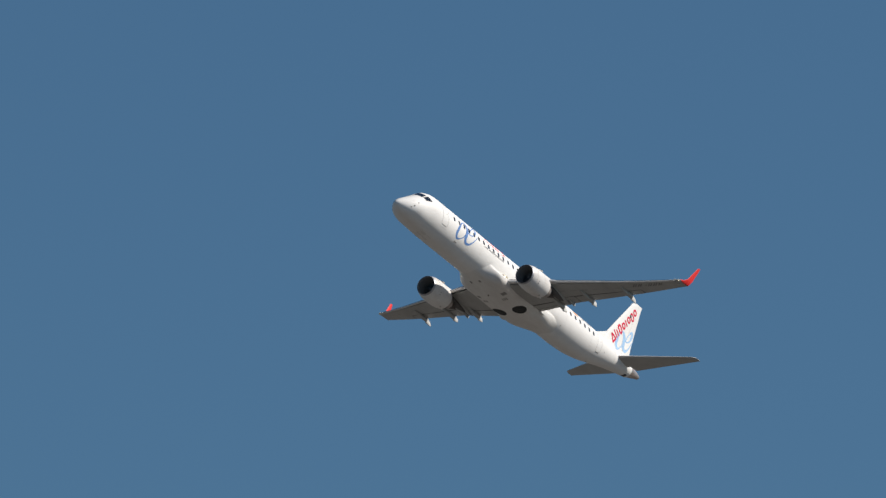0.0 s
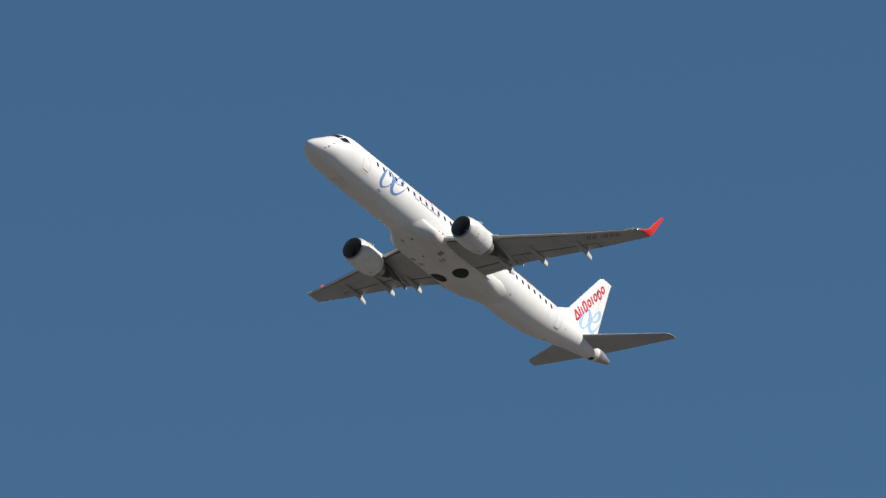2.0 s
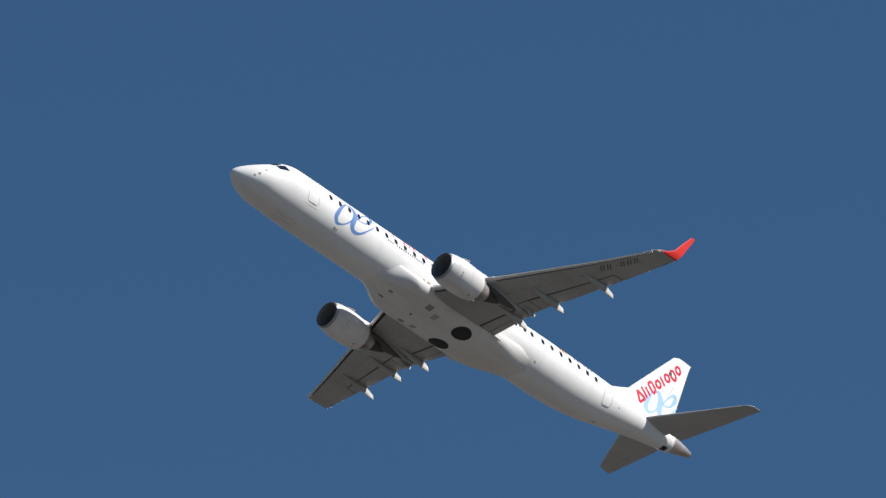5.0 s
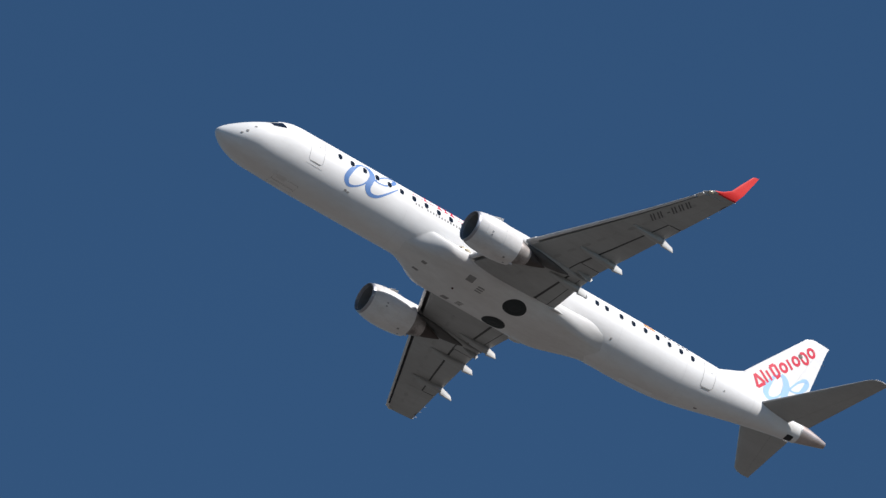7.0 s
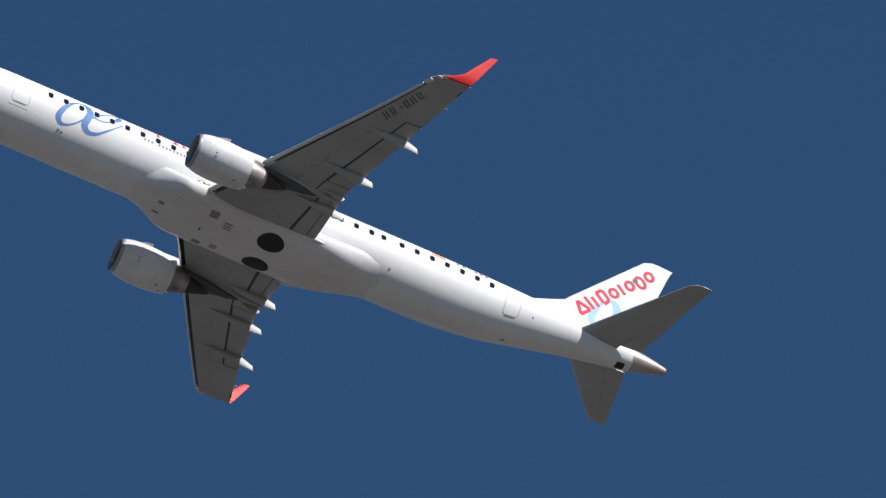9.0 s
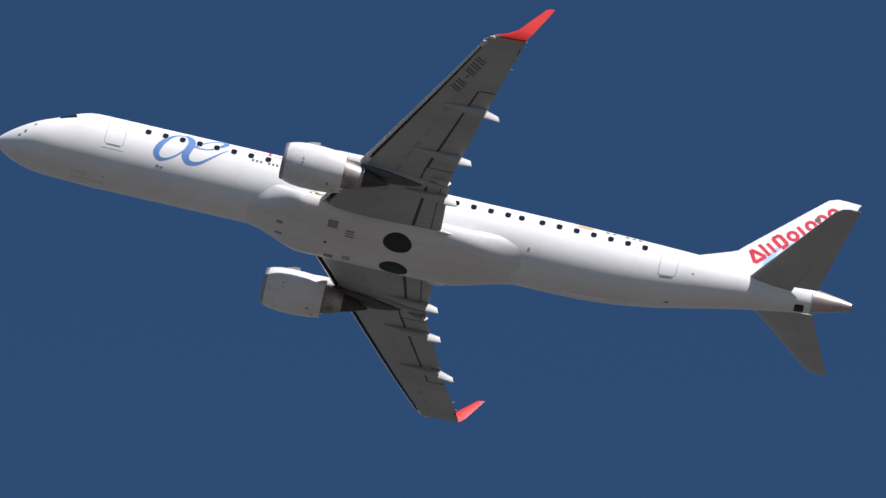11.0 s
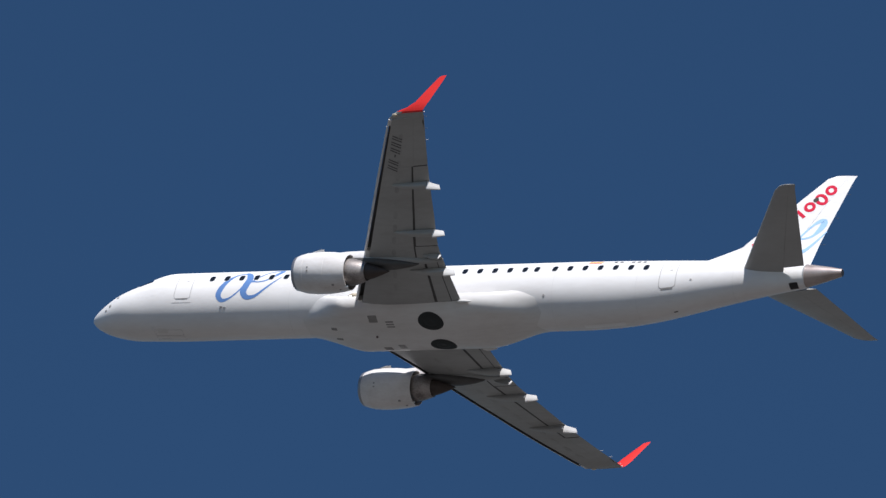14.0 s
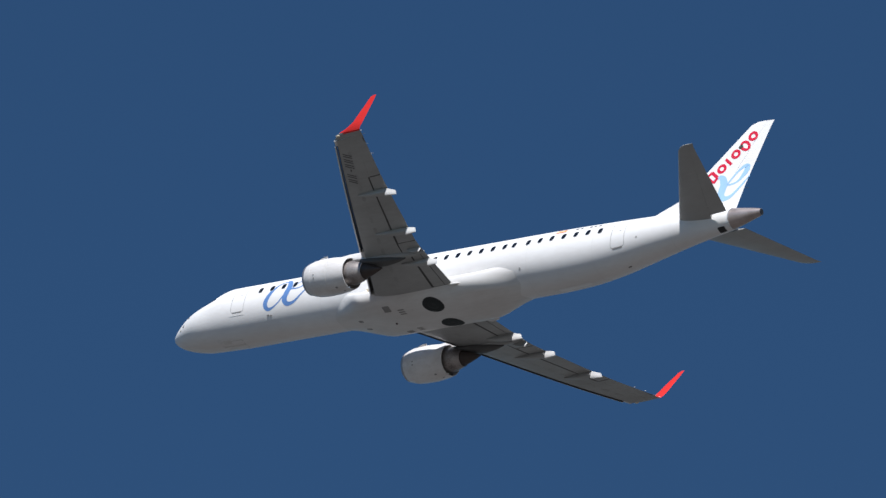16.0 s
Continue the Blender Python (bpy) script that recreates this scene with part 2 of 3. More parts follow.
def belly_patch(name, shape, s, y, mat, lift=0.008, label=""):
    bm = bmesh.new()
    n = len(shape)
    rings = []
    for f, up in ((1.0, -0.02), (1.0, lift), (0.66, lift), (0.33, lift)):
        rings.append([bm.verts.new((-(s + u * f), y + v * f, belly_height(s + u * f, y + v * f, up))) for u, v in shape])
    for a, b in zip(rings, rings[1:]):
        for i in range(n):
            j = (i + 1) % n
            bm.faces.new((a[i], a[j], b[j], b[i]))
    bm.faces.new(rings[-1])
    return part(name, bm, mat, fairing, label)


# ---------------------------------------------------------------- wings
def airfoil(c0, c1, thick, n=14):
    """Loop of an airfoil between two fractions of the chord: (chord, height)."""
    def half(c):
        return 5 * thick * (0.2969 * math.sqrt(c) - 0.126 * c - 0.3516 * c * c + 0.2843 * c ** 3 - 0.1030 * c ** 4)
    cs = [c0 + (c1 - c0) * (1 - math.cos(math.pi * k / n)) / 2 for k in range(n + 1)]
    up = [(c, half(c) * 1.1 + 0.012 * math.sin(math.pi * c)) for c in cs]
    low = [(c, -half(c) * 0.9 + 0.012 * math.sin(math.pi * c)) for c in cs]
    return up + low[::-1][(1 if c1 > 0.999 else 0):(-1 if c0 < 0.001 else None)]


W_Y = (1.2, 1.75, 4.9, 7.5, 10.65, 13.70)
W_LE = smooth_table(W_Y, (14.55, 14.85, 16.42, 17.70, 19.27, 20.80))
W_TE = smooth_table(W_Y, (20.50, 20.50, 20.52, 21.05, 21.80, 22.60))
W_ZLE = smooth_table(W_Y, (-0.58, -0.52, -0.18, 0.08, 0.42, 0.86))
W_ZTE = smooth_table(W_Y, (-0.86, -0.80, -0.40, -0.03, 0.46, 1.05))
W_TH = smooth_table(W_Y, (0.135, 0.13, 0.115, 0.11, 0.105, 0.10))


def wing_point(y, c, h, side):
    le, te, z0, z1 = W_LE(y), W_TE(y), W_ZLE(y), W_ZTE(y)
    chord = te - le
    return Vector((-(le + c * chord), side * y, z0 + (z1 - z0) * c + h * chord))


def wing_piece(name, y0, y1, c0, c1, side, mat, parent, label="", shrink=1.0, steps=8):
    bm = bmesh.new()
    loops = []

    def limit(c, y):
        """A chord fraction, or two of them from the root to the tip."""
        return c if isinstance(c, float) else float(np.interp(y, (1.75, 13.7), c))
    for y in np.linspace(y0, y1, steps):
        loops.append([wing_point(y, c, h * shrink, side) for c, h in airfoil(limit(c0, y), limit(c1, y), W_TH(y))])
    loft(bm, loops)
    return part(name, bm, mat, parent, label)


def under_wing(y, c, drop=0.0):
    """Height of the wing's underside."""
    t = W_TH(y)
    half = 5 * t * (0.2969 * math.sqrt(c) - 0.126 * c - 0.3516 * c * c + 0.2843 * c ** 3 - 0.1030 * c ** 4)
    chord = W_TE(y) - W_LE(y)
    return W_ZLE(y) + (W_ZTE(y) - W_ZLE(y)) * c + (0.012 * math.sin(math.pi * c) - 0.9 * half) * chord - drop


def canoe(y, s0, s1, z1, side, parent, wide=0.17):
    """Flap track fairing: a grey canoe under the wing and a white drooped tail."""
    bm = bmesh.new()
    te = W_TE(y)
    loops, tail = [], []

    def ring(s, f, deep=0.26):
        c = min((s - W_LE(y)) / (te - W_LE(y)), 0.98)
        roof = under_wing(y, c) + 0.03
        if s > te - 0.15:
            roof -= (s - te + 0.15) * (roof - z1 - 0.06) / (s1 - te + 0.15)
        low = roof - 0.05 - deep * f
        w = wide * (0.35 + 0.65 * f)
        def boxy(x):
            return math.copysign(abs(x) ** 0.55, x)
        return [Vector((-s, side * (y + w * boxy(math.cos(a))), (roof + low) / 2 + (roof - low) / 2 * boxy(math.sin(a)))) for a in np.linspace(0, 2 * math.pi, 25)[:-1]]
    cut = te - 0.10
    for k in range(9):
        u = k / 8
        loops.append(ring(s0 + (cut - s0) * u, math.sin(math.pi * (0.03 + 0.55 * u))))
    loft(bm, loops)
    track = part("flap_track_fairing", bm, GREY, parent, "grey canoe-shaped fairing under the wing")
    # narrow flat-sided tail that thins out to a slanted rear edge
    bm = bmesh.new()
    front, first = ring(cut, 1.0), ring(cut, math.sin(math.pi * 0.58))
    roof0, low0 = max(p.z for p in front) - 0.01, min(p.z for p in first) + 0.01
    for k in range(7):
        u = k / 6
        size = wide / 0.17
        top, low = roof0 + (z1 + 0.07 - roof0) * u, low0 - 0.14 * size + (z1 - 0.20 * size - low0 + 0.14 * size) * u
        w_top, w_low = wide * (0.80 - 0.50 * u), wide * (0.42 - 0.26 * u)
        s_top, s_low = cut + 0.02 + (s1 - 0.12 - cut) * u, cut + 0.02 + (s1 - cut) * u
        tail.append([Vector((-(s_low + (s_top - s_low) * h), side * (y + x * (w_low + (w_top - w_low) * h)), low + (top - low) * h))
                     for x, h in ((-1, 0.08), (-1, 0.5), (-1, 0.93), (-0.7, 1), (0.7, 1), (1, 0.93), (1, 0.5), (1, 0.08), (0.6, 0), (-0.6, 0))])
    loft(bm, tail)
    part("fairing_tail", bm, FAIRING, parent, "white wedge-shaped tip of the flap track fairing")
    return track


def strip_under(bm, side, pts, width, lift=0.006):
    """A narrow strip on the wing's underside through (side distance, chord fraction) points."""
    def at(y, c):
        return Vector((-(W_LE(y) + c * (W_TE(y) - W_LE(y))), side * y, under_wing(y, c, lift)))
    for (ya, ca), (yb, cb) in zip(pts, pts[1:]):
        row = None
        for u in np.linspace(0, 1, 7):
            y, c = ya + (yb - ya) * u, ca + (cb - ca) * u
            d = at(yb, cb) - at(ya, ca)
            across = Vector((-d.y, d.x, 0)).normalized() * width / 2
            p = at(y, c)
            now = []
            for k in (-1, 1):
                q = p + across * k
                cc = min(max((-q.x - W_LE(abs(q.y))) / (W_TE(abs(q.y)) - W_LE(abs(q.y))), 0.003), 0.995)
                now.append(bm.verts.new((q.x, q.y, under_wing(abs(q.y), cc, lift))))
            if row:
                bm.faces.new((row[0], row[1], now[1], now[0]))
            row = now


def winglet(side, parent):
    bm = bmesh.new()
    # station of front and rear edge, side distance, height, thickness
    rows = ((20.80, 22.60, 13.70, 0.92, 0.105), (20.95, 22.61, 13.80, 0.95, 0.10), (21.18, 22.64, 13.95, 1.03, 0.10), (21.32, 22.66, 14.00, 1.08, 0.095))
    def rings(table, c0=0.0, c1=1.0):
        out = []
        for le, te, y, z, th in table:
            lean = min(1, max(0, (z - 0.95) / 0.5))
            out.append([Vector((-(le + c * (te - le)), side * (y - h * (te - le) * lean), z + c * (0.12 if z < 1.0 else 0.03) + h * (te - le) * (1 - lean))) for c, h in airfoil(c0, c1, th)])
        return out
    loft(bm, rings(rows[:3]))
    loft(bm, rings(rows[2:], 0.0, 0.22))
    part("wing_tip", bm, GREY, parent, "grey curved wing tip")
    bm = bmesh.new()
    loft(bm, rings(rows[2:], 0.222, 1.0))
    part("winglet_root", bm, RED, parent, "red painted root of the winglet")
    bm = bmesh.new()
    rows = ((21.33, 22.66, 14.005, 1.085, 0.095), (21.78, 22.74, 14.08, 1.22, 0.09), (22.22, 22.92, 14.15, 1.50, 0.085), (22.62, 23.18, 14.23, 2.05, 0.08), (22.97, 23.40, 14.30, 2.50, 0.08), (23.20, 23.53, 14.35, 2.80, 0.08), (23.34, 23.56, 14.36, 2.87, 0.07))
    loft(bm, rings(rows))
    part("winglet", bm, RED, parent, "bright red swept winglet")
    bm = bmesh.new()
    bmesh.ops.create_uvsphere(bm, u_segments=10, v_segments=8, radius=0.09, matrix=pose(-21.18, side * 13.88, 0.97, 0, 0, 0) @ Matrix.Diagonal((1.8, 1, 0.7, 1)))
    part("navigation_light", bm, LAMP, parent, "clear lamp cover at the wing tip")
    bm = bmesh.new()
    bmesh.ops.create_uvsphere(bm, u_segments=10, v_segments=8, radius=0.035, matrix=pose(-22.66, side * 13.90, 1.09) @ Matrix.Diagonal((1.6, 1, 0.8, 1)))
    part("strobe_light", bm, FAIRING, parent, "small white lamp at the rear of the wing tip")
    for y, s in ((13.62, 22.60), (12.9, 22.40), (12.2, 22.22)):
        bm = bmesh.new()
        bmesh.ops.create_cone(bm, cap_ends=True, segments=6, radius1=0.014, radius2=0.008, depth=0.14, matrix=pose(-(s + 0.05), side * y, W_ZTE(y) + 0.02, 0, 90, 0))
        part("static_wick", bm, ALLOY, parent)


def slot_shade(y0, y1, side, parent):
    """A dark strip added across the slot behind a slat; its colour is the slot's shade."""
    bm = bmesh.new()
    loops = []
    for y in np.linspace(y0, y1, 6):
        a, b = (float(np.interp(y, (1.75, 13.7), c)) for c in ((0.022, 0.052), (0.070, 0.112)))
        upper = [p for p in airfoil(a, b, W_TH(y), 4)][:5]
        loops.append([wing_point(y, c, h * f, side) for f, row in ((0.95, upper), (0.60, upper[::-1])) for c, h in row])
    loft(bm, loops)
    part("slot_shade_strip", bm, SEAM, parent, "dark strip painted as shade in the slot behind the slat")


def wing(side):
    core = wing_piece("wing", 1.3, 13.66, 0.12, 0.985, side, SEAM, airliner, "grey swept wing with a red winglet", 0.86, 14)
    edge = (0.066, 0.108)
    for y0, y1, c1, n in ((1.2, 4.75, 0.757, 8), (4.755, 10.66, 0.668, 10), (10.665, 13.70, 0.708, 6)):
        wing_piece("wing_skin", y0, y1, edge, c1, side, GREY, core, "weathered grey wing panel", 1.0, n)
    for y0, y1 in ((1.93, 4.47), (5.23, 7.915), (7.925, 10.615), (10.625, 13.325)):
        slat = wing_piece("slat", y0, y1, 0.0, (0.026, 0.058), side, ALLOY, core, "bare metal leading-edge slat, slightly lowered", 1.0, 6)
        slat.location = (0.02, 0, -0.06)
        slat.data.materials.append(SOOT_SHADE)
        for face in slat.data.polygons:  # aft faces coloured dark to stand for the slat's hollow back
            face.material_index = 1 if face.normal.x < -0.6 else 0
        slot_shade(y0, y1, side, core)
    for y0, y1 in ((1.3, 1.92), (4.48, 5.22), (13.33, 13.70)):
        wing_piece("leading_edge", y0, y1, 0.0, (0.064, 0.106), side, ALLOY, core, "", 1.0, 3)
    wing_piece("inboard_flap", 1.85, 4.70, 0.785, 0.911, side, GREY, core, "grey front segment of the inboard flap", 1.0, 6)
    wing_piece("inboard_flap", 1.85, 4.70, 0.920, 1.0, side, GREY, core, "grey rear segment of the inboard flap", 1.0, 6)
    wing_piece("flap_panel", 4.74, 5.48, 0.690, 1.0, side, GREY, core, "", 1.0, 4)
    wing_piece("outboard_flap", 5.53, 10.63, 0.703, 1.0, side, GREY, core, "grey outboard flap", 1.0, 10)
    wing_piece("aileron", 10.70, 13.3, 0.710, 1.0, side, GREY, core, "grey aileron", 1.0, 6)
    wing_piece("trailing_edge", 13.302, 13.70, 0.710, 1.0, side, GREY, core, "", 1.0, 3)
    for y, s0, s1, z1, w in ((9.56, 19.6, 22.18, 0.02, 0.16), (6.47, 18.6, 21.32, -0.30, 0.17), (3.93, 18.6, 21.00, -0.68, 0.18)):
        canoe(y, s0, s1, z1, side, core, w)
    canoe(4.95, 19.6, 20.56, -0.45, side, core, 0.06)
    winglet(side, core)
    return core


wings = {side: wing(side) for side in (1, -1)}


def under_plate(name, y, c, r, side, mat, parent, tall=1.0):
    """A small oval plate on the wing's underside."""
    bm = bmesh.new()
    rims = []
    for lift in (-0.01, 0.006):
        ring = []
        for a in np.linspace(0, 2 * math.pi, 17)[:-1]:
            yy = y + r * tall * math.cos(a)
            ch = W_TE(yy) - W_LE(yy)
            cc = c + r * math.sin(a) / ch
            ring.append(Vector((-(W_LE(yy) + cc * ch), side * yy, under_wing(yy, cc, lift))))
        rims.append(ring)
    loft(bm, rims)
    part(name, bm, mat, parent)


for side in (1, -1):
    for k in range(12):
        under_plate("access_panel", 2.9 + 0.82 * k + (0.6 if k > 1 else 0), 0.40, 0.12, side, PLATE, wings[side], 1.9)


def wing_lettering():
    """Dark bars of the mark under the port wing, two to a character, square to the leading edge."""
    def spot(u, v):
        """u metres along the base line, v metres towards the leading edge."""
        y, st = 10.43 + 0.905 * u + 0.60 * v, 20.18 + 0.425 * u - 0.80 * v
        return y, (st - W_LE(y)) / (W_TE(y) - W_LE(y))
    for k in range(6):
        u = 0.40 * k
        if k == 2:
            strokes = ((u + 0.06, 0.24, u + 0.24, 0.24, 0.07),)
        else:
            strokes = ((u, 0.02, u, 0.52, 0.075), (u + 0.16, 0.02, u + 0.16, 0.52, 0.075))
        for u0, v0, u1, v1, w in strokes:
            bm = bmesh.new()
            strip_under(bm, 1, (spot(u0, v0), spot(u1, v1)), w)
            linked("mark_bar", bm, INK, wings[1], "dark painted bar under the wing")


wing_lettering()


# ---------------------------------------------------------------- engines
def turned(bm, profile, at, segments=48, closed=False):
    """A body turned round the x axis; profile of (station, radius)."""
    rings = [[Vector((-s, at[0] + r * math.cos(a), at[1] + r * math.sin(a))) for a in np.linspace(0, 2 * math.pi, segments + 1)[:-1]] for s, r in profile]
    if closed:
        rings.append(rings[0])
    loft(bm, rings, caps=False)
    bmesh.ops.remove_doubles(bm, verts=bm.verts, dist=0.0005)


def engine(side):
    cy, cz = side * 4.57, -1.05
    at = (cy, cz)
    bm = bmesh.new()
    outer = [(13.16, 0.845), (13.3, 0.90), (13.6, 0.965), (14.0, 1.005), (14.5, 1.01), (15.0, 0.985), (15.4, 0.94), (15.8, 0.86)]
    inner = [(15.8, 0.825), (15.4, 0.80), (14.9, 0.74), (14.3, 0.70), (13.9, 0.70), (13.5, 0.705), (13.16, 0.745)]
    turned(bm, outer + inner, at)
    cowl = part("engine", bm, NACELLE, airliner, "off-white engine nacelle with a polished lip", 30)
    bm = bmesh.new()
    turned(bm, [(13.165, 0.747), (13.05, 0.765), (13.0, 0.79), (13.02, 0.815), (13.08, 0.835), (13.165, 0.848)], at)
    part("inlet_lip", bm, STEEL, cowl, "polished metal inlet lip", 60)
    bm = bmesh.new()
    turned(bm, [(13.17, 0.742), (13.5, 0.70), (13.9, 0.694), (14.2, 0.69), (14.25, 0.0)], at)
    part("inlet_liner", bm, LINER, cowl, "dark inlet duct")
    bm = bmesh.new()
    turned(bm, [(13.62, 0.0), (13.68, 0.06), (13.8, 0.13), (13.95, 0.20), (14.1, 0.235)], at, 24)
    part("spinner", bm, FAN, cowl, "dark spinner")
    bm = bmesh.new()
    for k in range(24):
        a = 2 * math.pi * k / 24
        pts = []
        for r in (0.22, 0.45, 0.68):
            tw = 0.9 - 0.5 * r
            for e in (-1, 1):
                b = a + e * 0.035 / r * math.cos(tw)
                pts.append(bm.verts.new((-(14.02 + e * 0.07 * math.sin(tw + 0.6)), cy + r * math.cos(b), cz + r * math.sin(b))))
        bm.faces.new((pts[0], pts[1], pts[3], pts[2]))
        bm.faces.new((pts[2], pts[3], pts[5], pts[4]))
    part("fan", bm, FAN, cowl, "dark fan blades")
    bm = bmesh.new()
    turned(bm, [(15.3, 0.60), (15.8, 0.66), (16.1, 0.62), (16.45, 0.52), (16.68, 0.45), (16.67, 0.42), (16.3, 0.46), (15.9, 0.5)], at)
    part("core_nozzle", bm, HOT, cowl, "heat-stained metal exhaust nozzle")
    bm = bmesh.new()
    turned(bm, [(16.0, 0.43), (16.66, 0.405), (17.05, 0.31), (17.5, 0.16), (17.85, 0.02)], at, 32)
    part("exhaust_plug", bm, SCORCH, cowl, "scorched brown exhaust cone")
    bm = bmesh.new()
    loops = []
    for s, w, h in ((15.5, 0.02, 0.01), (15.62, 0.03, 0.04), (15.84, 0.03, 0.06), (15.9, 0.02, 0.05)):
        loops.append([Vector((-s, cy + w * x, cz - 0.86 + h * z)) for x, z in outline(2, 2, 0.6, 3)])
    loft(bm, loops)
    part("drain_mast", bm, NACELLE, cowl, "small white drain mast under the cowl")
    for s, r in ((13.62, 0.972), (14.72, 1.004)):
        bm = bmesh.new()
        turned(bm, [(s, r - 0.01), (s, r + 0.004), (s + 0.018, r + 0.004), (s + 0.018, r - 0.01)], at)
        part("cowl_joint", bm, FAINT, cowl)
    # strake, vents and latches
    for a in (45, 135):
        bm = bmesh.new()
        d = Vector((0, math.cos(radians(a)), math.sin(radians(a))))
        o = Vector((0, -d.z, d.y)) * 0.012
        base = Vector((0, cy, cz))
        quad = [base + Vector((-s, 0, 0)) + d * r for s, r in ((13.75, 0.96), (14.5, 0.98), (14.5, 1.14), (14.2, 1.11))]
        loft(bm, [[q + o for q in quad], [q - o for q in quad]])
        part("cowl_strake", bm, NACELLE, cowl)
    for s, a, w in ((13.95, -20, 0.06), (13.95, -30, 0.06), (15.2, -75, 0.09), (15.45, -100, 0.07), (14.2, -140, 0.05)):
        bm = bmesh.new()
        r = np.interp(s, [p[0] for p in outer], [p[1] for p in outer])
        m = pose(-s, cy + r * math.cos(radians(a)), cz + r * math.sin(radians(a)), a, 0, 0)
        bmesh.ops.create_cube(bm, size=1, matrix=m @ Matrix.Diagonal((w * 1.3, 0.03, w, 1)))
        part("cowl_vent", bm, VENT, cowl)
    # pylon from the cowl to the wing, with its long tail under the wing
    bm = bmesh.new()
    loops = []
    for s, top, low, w in ((13.8, -0.05, -0.25, 0.03), (14.5, 0.07, -0.31, 0.12), (15.4, 0.15, -0.36, 0.18), (16.4, 0.15, -0.46, 0.22), (16.75, 0.12, -0.50, 0.24)):
        loops.append([Vector((-s, cy + w * x, (top + low) / 2 + (top - low) / 2 * z)) for x, z in outline(2, 2, 0.7, 4)])
    loft(bm, loops)
    part("pylon", bm, NACELLE, cowl, "white engine pylon")
    bm = bmesh.new()
    loops = []
    for s, top, low, w in ((16.76, 0.05, -0.50, 0.26), (17.4, -0.10, -0.56, 0.30), (18.2, -0.17, -0.62, 0.28), (19.2, -0.25, -0.64, 0.20), (20.0, -0.30, -0.58, 0.10), (20.5, -0.36, -0.50, 0.03)):
        loops.append([Vector((-s, cy + w * x, (top + low) / 2 + (top - low) / 2 * z)) for x, z in outline(2, 2, 0.7, 4)])
    loft(bm, loops)
    part("pylon_tail", bm, GREY, cowl, "grey tail of the pylon under the wing")
    # dark piece whose colour holds both soot and the shade under the wing
    bm = bmesh.new()
    loops = []
    for s, top, low, w in ((15.5, -0.32, -0.52, 0.24), (16.2, -0.36, -0.66, 0.34), (17.2, -0.44, -0.80, 0.36), (18.0, -0.50, -0.84, 0.28), (18.8, -0.54, -0.80, 0.14), (19.3, -0.58, -0.70, 0.02)):
        loops.append([Vector((-s, cy + w * x, (top + low) / 2 + (top - low) / 2 * z)) for x, z in outline(2, 2, 0.7, 4)])
    loft(bm, loops)
    part("pylon_heat_shield", bm, SOOT_SHADE, cowl, "pylon underside, dark with soot and painted-in shade")
    return cowl


engines = [engine(1), engine(-1)]


# ---------------------------------------------------------------- tail
def plate(name, rows, mat, parent, c0=0.0, c1=1.0, upright=False, side=1, label="", shrink=1.0):
    """A tapered surface from rows of (front station, rear station, distance, height, thickness)."""
    bm = bmesh.new()
    loops = []
    for le, te, d, z, th in rows:
        ch = te - le
        loop = []
        for c, h in airfoil(c0, c1, th):
            h = (h - 0.012 * math.sin(math.pi * c)) * shrink
            loop.append(Vector((-(le + c * ch), h * ch, z)) if upright else Vector((-(le + c * ch), side * d, z + h * ch)))
        loops.append(loop)
    loft(bm, loops)
    return part(name, bm, mat, parent, label)


def between(rows, u):
    k = u * (len(rows) - 1)
    i = min(int(k), len(rows) - 2)
    return tuple(a + (b - a) * (k - i) for a, b in zip(rows[i], rows[i + 1]))


FIN = ((32.50, 37.30, 0, 2.0, 0.07), (33.71, 37.55, 0, 3.6, 0.085), (36.62, 38.30, 0, 6.95, 0.10), (37.00, 38.42, 0, 7.38, 0.095), (37.35, 38.49, 0, 7.53, 0.08))


def fin():
    f = plate("fin", FIN, WHITE, airliner, 0, 0.70, True, label="tall white swept fin with red and blue markings")
    plate("rudder", FIN, WHITE, f, 0.704, 1.0, True, label="white rudder")
    plate("rudder_gap", FIN[:-1], LINE, f, 0.6, 0.8, True, shrink=0.8)
    bm = bmesh.new()
    loops = []
    for s, z, w in ((31.2, 2.38, 0.02), (31.8, 2.60, 0.06), (32.6, 2.95, 0.09), (33.2, 3.22, 0.11), (33.55, 3.40, 0.12), (34.0, 3.72, 0.12)):
        loops.append([Vector((-s, w * math.cos(a), 2.1 + (z - 2.1) * max(0, math.sin(a)))) for a in np.linspace(-0.2, math.pi + 0.2, 13)])
    loft(bm, loops)
    part("dorsal_fin", bm, WHITE, f)
    for z, s in ((3.4, 37.58), (5.0, 37.9), (6.4, 38.2)):
        bm = bmesh.new()
        bmesh.ops.create_cone(bm, cap_ends=True, segments=6, radius1=0.012, radius2=0.006, depth=0.25, matrix=pose(-(s + 0.1), 0, z, 0, 90, 0))
        part("static_wick", bm, INK, f)
    return f


fin_body = fin()

STAB = ((34.05, 37.42, 0.3, 1.36, 0.10), (34.40, 37.50, 0.9, 1.45, 0.10), (37.55, 38.58, 5.75, 2.22, 0.09), (37.85, 38.66, 5.98, 2.27, 0.08), (38.15, 38.68, 6.06, 2.29, 0.06))


